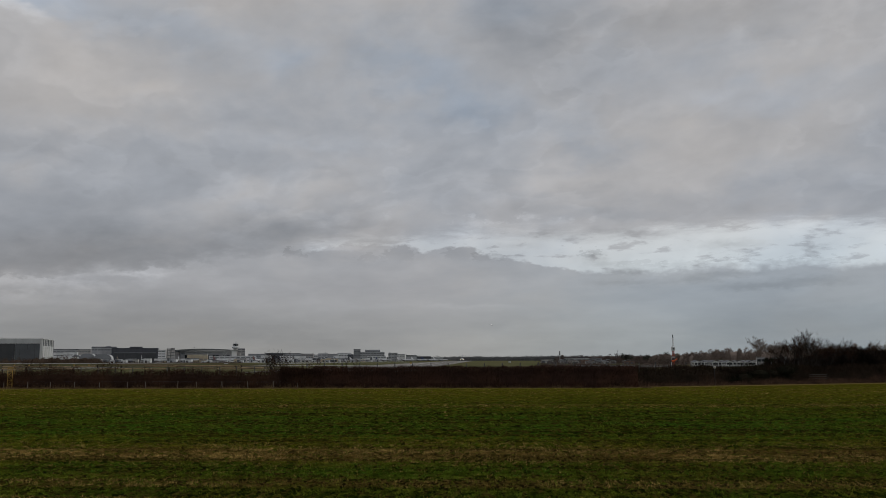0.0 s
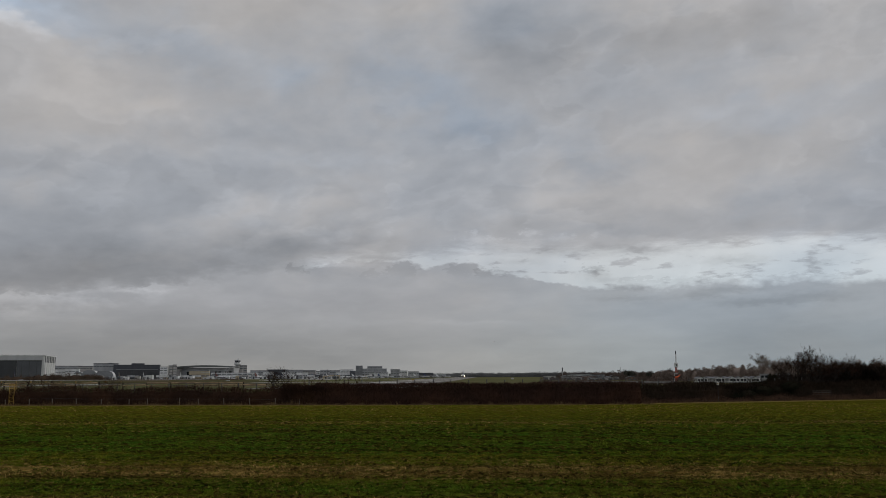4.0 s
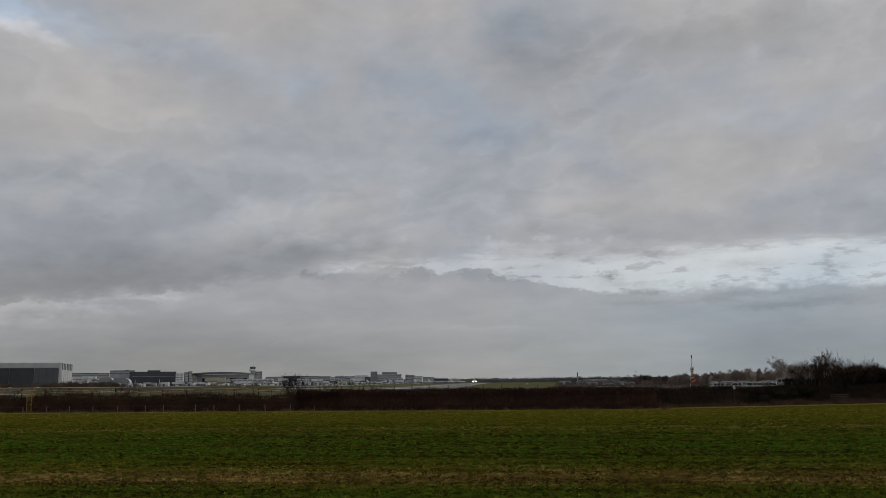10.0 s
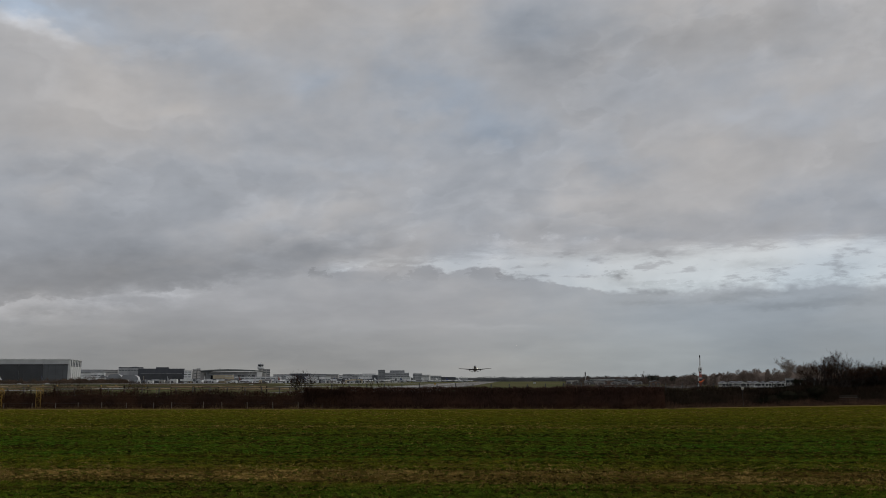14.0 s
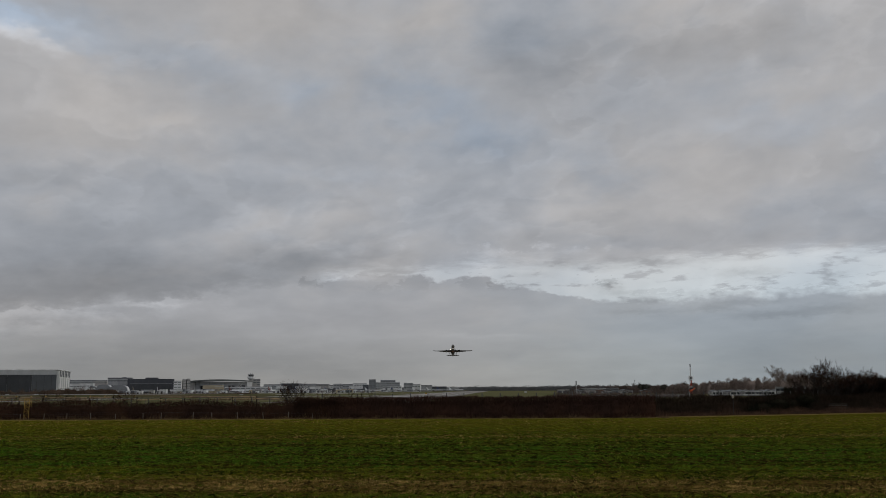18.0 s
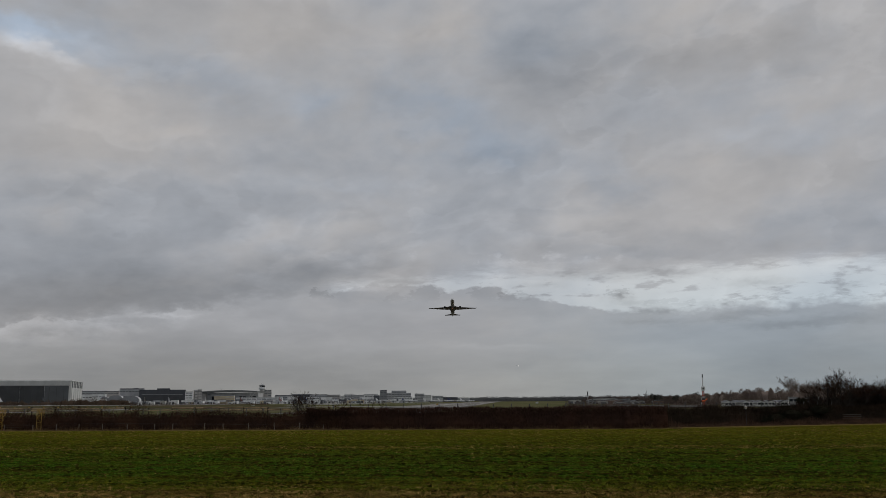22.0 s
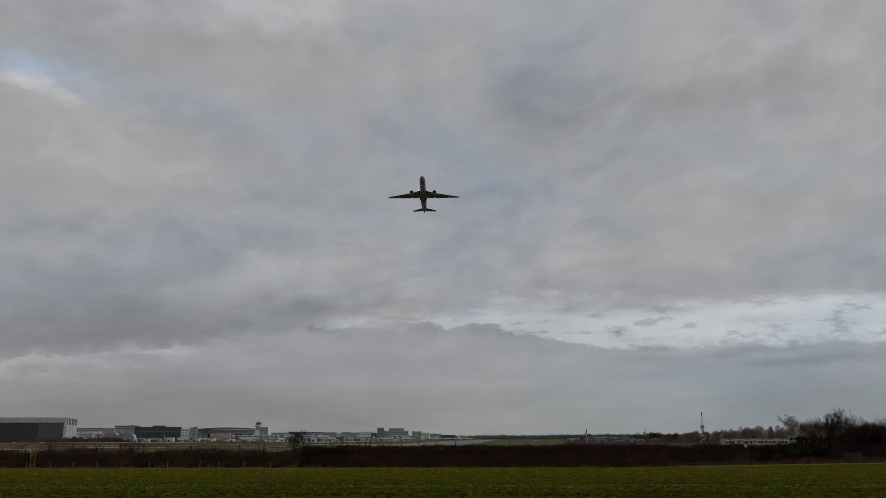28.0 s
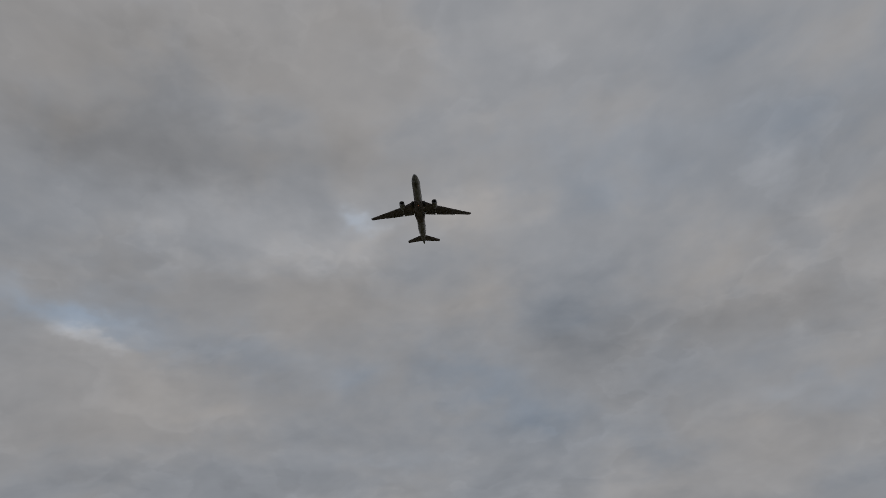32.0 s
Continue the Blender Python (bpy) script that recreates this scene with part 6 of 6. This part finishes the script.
def approach_frame():
    """Yellow lattice masts with a rail of approach lights at the field's edge."""
    xs = [bearing(a, 147.6)[0] for a in (-33.5, -31.7, -29.9, -27.9)]
    t = thing("approach_light_frame", "yellow lattice masts carrying a rail of approach lights", "lights", pose(0, 147.6, 0))
    for x in xs:
        part("lattice_mast", lattice(Geo(), x, 0.7, -0.1, 3.4, 0.80, 0.05, 5), YELLOW, t, "yellow lattice mast")
    r = random.Random(77)
    # behind the hedge a broken double rail on dark posts
    for k in range(16):
        x = (xs[0] - 2) * 1.05 + 4.2 * k
        # rails sag and lean from post to post, some are gone
        for z in (3.12, 3.52):
            if r.random() < (0.95 if k < 6 else 0.7):
                part("rail", Geo().tube((x, 8, z + r.uniform(-0.09, 0.05)), (x + 4.2 - r.uniform(0, 0.5), 8, z + r.uniform(-0.09, 0.05)), 0.11, 0.11, 6), TAN_RAIL, t, "faded yellow rail")
        part("rail_post", Geo().box(x, 8.12, -0.1, 0.2, 0.14, 3.85 + r.uniform(-0.2, 0.12), 0, 0.02), BARK, t, "dark rail post")
    for i in range(16):
        x = xs[0] * 1.05 + (xs[-1] + 20 - xs[0]) * i / 15
        part("approach_light", Geo().tube((x, 8, 3.5), (x, 8, 3.7), 0.04, 0.05, 6).loft([[(x + q * math.cos(a), yy, 3.73 + q * math.sin(a)) for a in (6.2832 * j / 10 for j in range(10))] for yy, q in ((7.88, 0.11), (8.0, 0.1), (8.08, 0.03))]), YELLOW, t)


def wind_mast():
    x, y, _ = bearing(11.57, 600)
    t = thing("radio_mast", "tall slim mast, red below, with a white equipment box halfway", "mast", pose(x, y, 0))
    part("lower_lattice", lattice(Geo(), 0, 0, -0.1, 10.0, 1.0, 0.13, 7), RED_MAST, t, "red lattice lower mast")
    part("equipment_box", Geo().box(0, 0, 9.6, 2.3, 2.0, 2.7, 0, 0.2), CLAD_WHITE, t, "white equipment box")
    part("box_vent", Geo().box(0, -1.05, 10.4, 1.0, 0.1, 1.0, 0, 0.05), DARK_METAL, t)
    part("upper_pole", Geo().tube((0, 0, 12.3), (0, 0, 18.0), 0.42, 0.36, 8), CLAD_WHITE, t, "pale upper pole")
    part("aerial", Geo().tube((0, 0, 18.0), (0, 0, 20.0), 0.36, 0.32, 8), DARK_METAL, t, "dark aerial")
    part("lower_box", Geo().box(-0.2, -0.7, 4.9, 1.7, 0.8, 1.0, 0, 0.1), OFF_WHITE, t, "white cabinet on the mast")
    part("dark_box", Geo().box(-0.1, -0.7, 3.4, 1.9, 0.8, 1.3, 0, 0.1), DARK_METAL, t, "dark cabinet on the mast")
    x, y, _ = bearing(11.45, 420)
    t = thing("windsock", "orange windsock streaming from a short mast", "windsock", pose(x, y, 0))
    part("pole", Geo().tube((0, 0, -0.1), (0, 0, 5.3), 0.10, 0.07, 8), CLAD_WHITE, t, "white pole")
    part("swivel", Geo().tube((0, 0, 3.0), (0, 0, 4.0), 0.13, 0.13, 8), DARK_METAL, t, "dark swivel at the pole head")
    cone = [(0.05, 3.45, 0.40), (0.55, 3.4, 0.39), (1.1, 3.5, 0.37), (1.65, 3.75, 0.33), (2.15, 4.1, 0.29), (2.55, 4.5, 0.25)]
    for i in range(len(cone) - 1):
        (xa, za, ra), (xb, zb, rb) = cone[i], cone[i + 1]
        part("sock_band", Geo().loft([[(xx, r * math.cos(a), z + r * math.sin(a)) for a in (6.2832 * j / 12 for j in range(12))] for xx, z, r in
                                      ((xa, za, ra), (xb, zb, rb), (xb, zb, rb * 0.94), (xa, za, ra * 0.94))], caps=False), ORANGE, t, "bright orange cloth", True)
    x, y, _ = bearing(4.71, 700)
    t = thing("beacon_mast", "dark slender beacon mast with a thick head", "mast", pose(x, y, 0))
    part("column", Geo().tube((0, 0, -0.1), (0, 0, 7.6), 0.36, 0.30, 8), OFF_WHITE, t, "pale column")
    part("head", Geo().tube((0, 0, 7.4), (0, 0, 10.4), 0.44, 0.4, 8), DARK_METAL, t, "dark head")
    part("base_cabin", Geo().box(1.2, -0.5, -0.1, 4.2, 2.4, 1.9, 0, 0.1), OFF_WHITE, t, "pale cabin at the foot")


def small_poles():
    r = random.Random(9)
    for az, y, h in ((5.2, 830, 7), (8.25, 1000, 13), (3.2, 1300, 8), (-13.6, 1900, 20), (-17.8, 1950, 32), (-12.4, 1950, 19), (-9.9, 1980, 20), (-5.9, 2050, 20)):
        t = thing("lamp_post", "thin grey floodlight post on the airfield", "post", pose(bearing(az, y)[0], y, 0), group="airfield posts")
        k = y / 900
        part("pole", Geo().tube((0, 0, -0.1), (0, 0, h), 0.16 * k, 0.10 * k, 6), STEEL_POST, t)
        part("lamp_head", Geo().box(0, 0, h, 1.3 * k, 0.5, 0.35 * k, 0, 0.05), CONCRETE, t)
    # boards and cabinets on the grass
    for az, y, w, h, mat, nm, lab in ((-19.44, 700, 4.6, 1.4, CLAD_WHITE, "marker_board", "white marker board on the airfield grass"), (-15.9, 760, 3.2, 1.5, CLAD_WHITE, "marker_board", "white marker board on the airfield grass"),
                                     (-21.9, 680, 4.5, 1.2, CLAD_GREY, "marker_board", "grey marker board on the airfield grass"), (-24.2, 640, 5.0, 1.0, YELLOW, "yellow_barrier", "low yellow barrier on the airfield grass"),
                                     (-22.2, 650, 4.0, 0.9, YELLOW, "yellow_barrier", "low yellow barrier on the airfield grass"), (-4.6, 900, 2.0, 1.2, YELLOW, "runway_sign", "yellow runway sign on the grass"), (1.6, 1100, 3.0, 1.6, CLAD_WHITE, "equipment_cabin", "white equipment cabin by the runway")):
        t = thing(nm, lab, "sign" if "cabin" not in nm else "cabin", pose(bearing(az, y)[0], y, 0), group="airfield boards")
        part("panel", Geo().box(0, 0, 0.25, w, 0.35, h, 0, 0.05), mat, t)
        for s in (-1, 1):
            part("leg", Geo().box(s * w * 0.4, 0, -0.05, 0.15, 0.15, 0.35), STEEL_POST, t)
    x, y, _ = bearing(13.94, 156)
    t = thing("warning_sign", "small yellow and white sign on a post by the hedge", "sign", pose(x, y, 0))
    part("post", Geo().tube((0, 0, -0.1), (0, 0, 3.3), 0.03, 0.03, 6), DARK_METAL, t)
    part("plate", Geo().box(0, -0.06, 2.85, 0.36, 0.04, 0.42, 0, 0.01), CLAD_WHITE, t)
    part("symbol", Geo().box(0, -0.09, 2.93, 0.22, 0.02, 0.2, 0, 0.01), YELLOW, t, "yellow square symbol")


def caravan(m, L, group, rng, van=False):
    t = thing("parked_van" if van else "parked_caravan", "white van with dark windows parked in a row" if van else "white touring caravan with a dark window band", "vehicle", m, group)
    W, H, z = 2.2, 2.1 if van else 2.2, 0.45
    side = [(-0.5, 0.0), (-0.5, 0.62), (-0.44 if not van else -0.47, 0.93), (-0.34, 1.0), (0.36 if not van else 0.20, 1.0), (0.46 if not van else 0.34, 0.9), (0.5, 0.5), (0.5, 0.0)]
    part("body", Geo().loft([[(u * L, yy, z + v * H * k) for u, v in side] for yy, k in ((-W / 2, 0.97), (-W / 2 + 0.12, 1.0), (W / 2 - 0.12, 1.0), (W / 2, 0.97))]), OFF_WHITE, t, "white body")
    for i in range(3):
        part("window", Geo().box((-0.3 + 0.27 * i) * L, -W / 2 - 0.01, z + H * 0.52, L * 0.22, 0.05, H * 0.34, 0, 0.02), GLASS_DARK, t)
    part("dark_roof", Geo().box(-0.03 * L, 0, z + H * 0.985, L * 0.66, W * 0.9, 0.16, 0, 0.06), ROOF_GREY, t, "dark grey roof")
    part("front_window", Geo().box(0.478 * L, 0, z + H * 0.52, 0.12, W * 0.8, H * 0.3), GLASS_DARK, t)
    part("skirt", Geo().box(0, 0, z - 0.18, L * 0.92, W * 0.96, 0.2), GREY_PAINT, t)
    for u in ((-0.05,) if not van else (-0.3, 0.3)):
        for s in (-1, 1):
            part("wheel", Geo().tube((u * L, s * (W / 2 - 0.22), 0.33), (u * L, s * (W / 2 - 0.02), 0.33), 0.33, 0.33, 14), TYRE, t)
    return t


def static_caravan(m, L, group):
    """A white park home: gabled ends, dark low-pitched roof, windows all round."""
    t = thing("static_caravan", "white static caravan with a dark gabled roof and dark windows", "caravan", m, group)
    W, eave, ridge = 3.7, 2.55, 3.3
    prof = [(-W / 2, 0.45), (W / 2, 0.45), (W / 2, eave), (0, ridge), (-W / 2, eave)]
    part("body", Geo().loft([[(px, y, pz) for px, pz in prof] for y in (-L / 2, L / 2)]), VAN_WHITE, t, "white panelled body")
    for s in (-1, 1):
        part("roof_slope", Geo().loft([[(s * 0.0, y, ridge + 0.02), (s * (W / 2 + 0.22), y, eave - 0.07), (s * (W / 2 + 0.22), y, eave + 0.11), (0, y, ridge + 0.2)] for y in (-L / 2 - 0.25, L / 2 + 0.25)]), CLAD_DARK, t, "dark roof sheet")
        part("end_window", Geo().box(s * 0.85, -L / 2 - 0.02, 1.05, 1.35, 0.08, 1.1, 0, 0.02), GLASS_DARK, t)
        for k in range(4):
            part("window", Geo().box(s * (W / 2 + 0.01), -L / 2 + (k + 0.6) * L / 4.3, 1.2, 0.08, 1.2, 0.95, 0, 0.02), GLASS_DARK, t)
    part("skirt", Geo().box(0, 0, 0, W - 0.2, L - 0.2, 0.47), GREY_PAINT, t, "grey skirt")
    return t


def car_park():
    first = None
    # bearing, distance, turn
    for az, y, turn in ((12.86, 520, 14), (13.36, 526, -22), (13.84, 518, 20), (14.30, 528, -16), (14.72, 520, 12), (15.13, 524, 8), (15.52, 519, -14), (15.92, 525, 16), (16.28, 521, -20)):
        m = pose(bearing(az, y)[0], y, 0.0, 0, 0, turn - az)
        if first is None:
            first = static_caravan(m, 8.4, "static caravans in a row")
        else:
            copy_thing(first, m)
    t = thing("field_gate", "pale weathered wooden bar gate in the bank of dead grass", "gate", pose(bearing(19.62, 170)[0], 170, 0, 0, 0, -10))
    for z in (0.75, 1.15, 1.45):
        part("bar", Geo().box(0, 0, z, 3.3, 0.06, 0.13), WEATHERED_RAIL, t)
    for s in (-1, 1):
        part("gate_post", Geo().box(s * 1.75, 0, -0.1, 0.12, 0.12, 1.7, 0, 0.03), BARK, t)


def apron_vehicles():
    """Service vans and tugs on the apron and by the hangar."""
    r = random.Random(6)
    first = None
    for az, y in ((-28.9, 790), (-30.3, 800), (-31.1, 795), (-27.4, 800), (-23.0, 1640), (-20.2, 1690), (-18.9, 1700), (-16.2, 1700), (-13.4, 1720), (-11.0, 1800), (-9.4, 1850), (-6.9, 1900), (-5.5, 1950)):
        m = pose(bearing(az, y)[0], y, 0.05, 0, 0, r.uniform(0, 360))
        if first is None:
            first = caravan(m, 7.0, "service vans on the apron", r, van=True)
            tagged(first, "white service van parked on the apron", "vehicle")
        else:
            copy_thing(first, m)


approach_frame(), wind_mast(), small_poles(), car_park(), apron_vehicles()

# another aeroplane far off in the haze, in line with the runway
far_jet, _ = airliner("distant_airliner", "tiny distant airliner holding its line in the haze", pose(*bearing(0.48, 4600, 174)), WHITE_PAINT, 0.4, False)
part("nose_light", Geo().loft([ring(y, 0.3, r, r, 12) for y, r in ((-13.6, 0.2), (-13.4, 1.3), (-13.2, 1.3))]), LAMP_SMALL, far_jet, "bright nose lamp")


# ---------------------------------------------------------------- what moves
def motions():
    # time, along the runway, across, height of the fuselage's middle, nose-up pitch, bank
    rows = [(0, 2520.0, -60.00, 5.72, 0.0, 0.0, 0.0), (2, 2442.8, -60.00, 5.72, 0.0, 0.0, 0.0), (4, 2355.1, -60.00, 5.72, 0.0, 0.0, 0.0), 
            (6, 2256.9, -60.00, 5.72, 0.0, 0.0, 0.0), (8, 2148.3, -60.00, 5.72, 0.0, 0.0, 0.0), (10.3, 2010.2, -58.80, 5.72, 0.0, 0.0, 0.0), 
            (11, 1965.8, -58.30, 7.80, 2.0, 0.0, 0.0), (11.6, 1926.4, -59.30, 10.80, 3.6, 0.0, 0.1), (12.2, 1888.5, -61.30, 13.20, 5.2, 0.0, 0.6), 
            (13, 1834.0, -63.64, 18.34, 7.2, 0.0, 1.4), (14, 1763.7, -64.88, 25.38, 10.2, 0.0, 2.3), (15.2, 1679.3, -68.47, 35.71, 13.1, 0.0, 3.2), 
            (16.5, 1587.8, -71.27, 48.64, 15.1, 0.0, 3.2), (18, 1482.4, -75.14, 66.30, 15.5, 0.0, 3.2), (19, 1412.1, -75.91, 80.83, 15.8, 0.0, 3.2), 
            (20, 1341.8, -75.99, 96.10, 16.0, 0.0, 3.2), (21, 1271.5, -76.82, 110.88, 16.0, 0.0, 3.2), (22, 1201.2, -75.33, 125.04, 16.0, 0.0, 3.2), 
            (23, 1130.9, -74.88, 140.20, 16.0, 0.0, 3.2), (24, 1060.6, -75.67, 154.84, 16.0, 0.0, 3.2), (25, 990.3, -75.71, 169.38, 16.0, 0.0, 3.2), 
            (26.2, 905.9, -73.82, 188.70, 16.0, 0.0, 3.2), (27.5, 814.5, -72.56, 208.07, 16.0, 0.0, 3.2), (28.5, 744.2, -71.78, 224.5, 16.3, 0.0, 3.2), 
            (29, 709.1, -71.16, 232.95, 16.6, 0.0, 3.2), (30, 638.8, -70.40, 250.4, 15.8, 0.0, 3.2), (31, 568.5, -69.84, 266.65, 14.9, 0.0, 3.2), 
            (32, 498.2, -69.24, 281.65, 14.5, 0.0, 3.2),
            ]
    walk(jet, [(t, pose(x, y, z, -p, b, h)) for t, y, x, z, p, b, h in rows])
    for hub, at, side in jet_gear:
        fold = 82 if side == 0 else 80
        keys = []
        for t, u in ((0.0, 0.0), (17.7, 0.0), (18.7, 0.45), (20.2, 1.0), (32.0, 1.0)):
            lift = Vector((0, 0, 0.5 * u)) if side == 0 else Vector((-0.6 * u if side > 0 else 0.6 * u, 0, 0.1 * u))
            p = at + lift
            rx = -fold * u if side == 0 else 0.0
            ry = (fold if side > 0 else -fold) * u if side else 0.0
            keys.append((t, pose(p.x, p.y, p.z, rx, ry, 0)))
        walk(hub, keys)
    walk(far_jet, [(0.0, pose(*bearing(0.48, 4700, 180))), (32.0, pose(*bearing(0.48, 4300, 160)))])


motions()
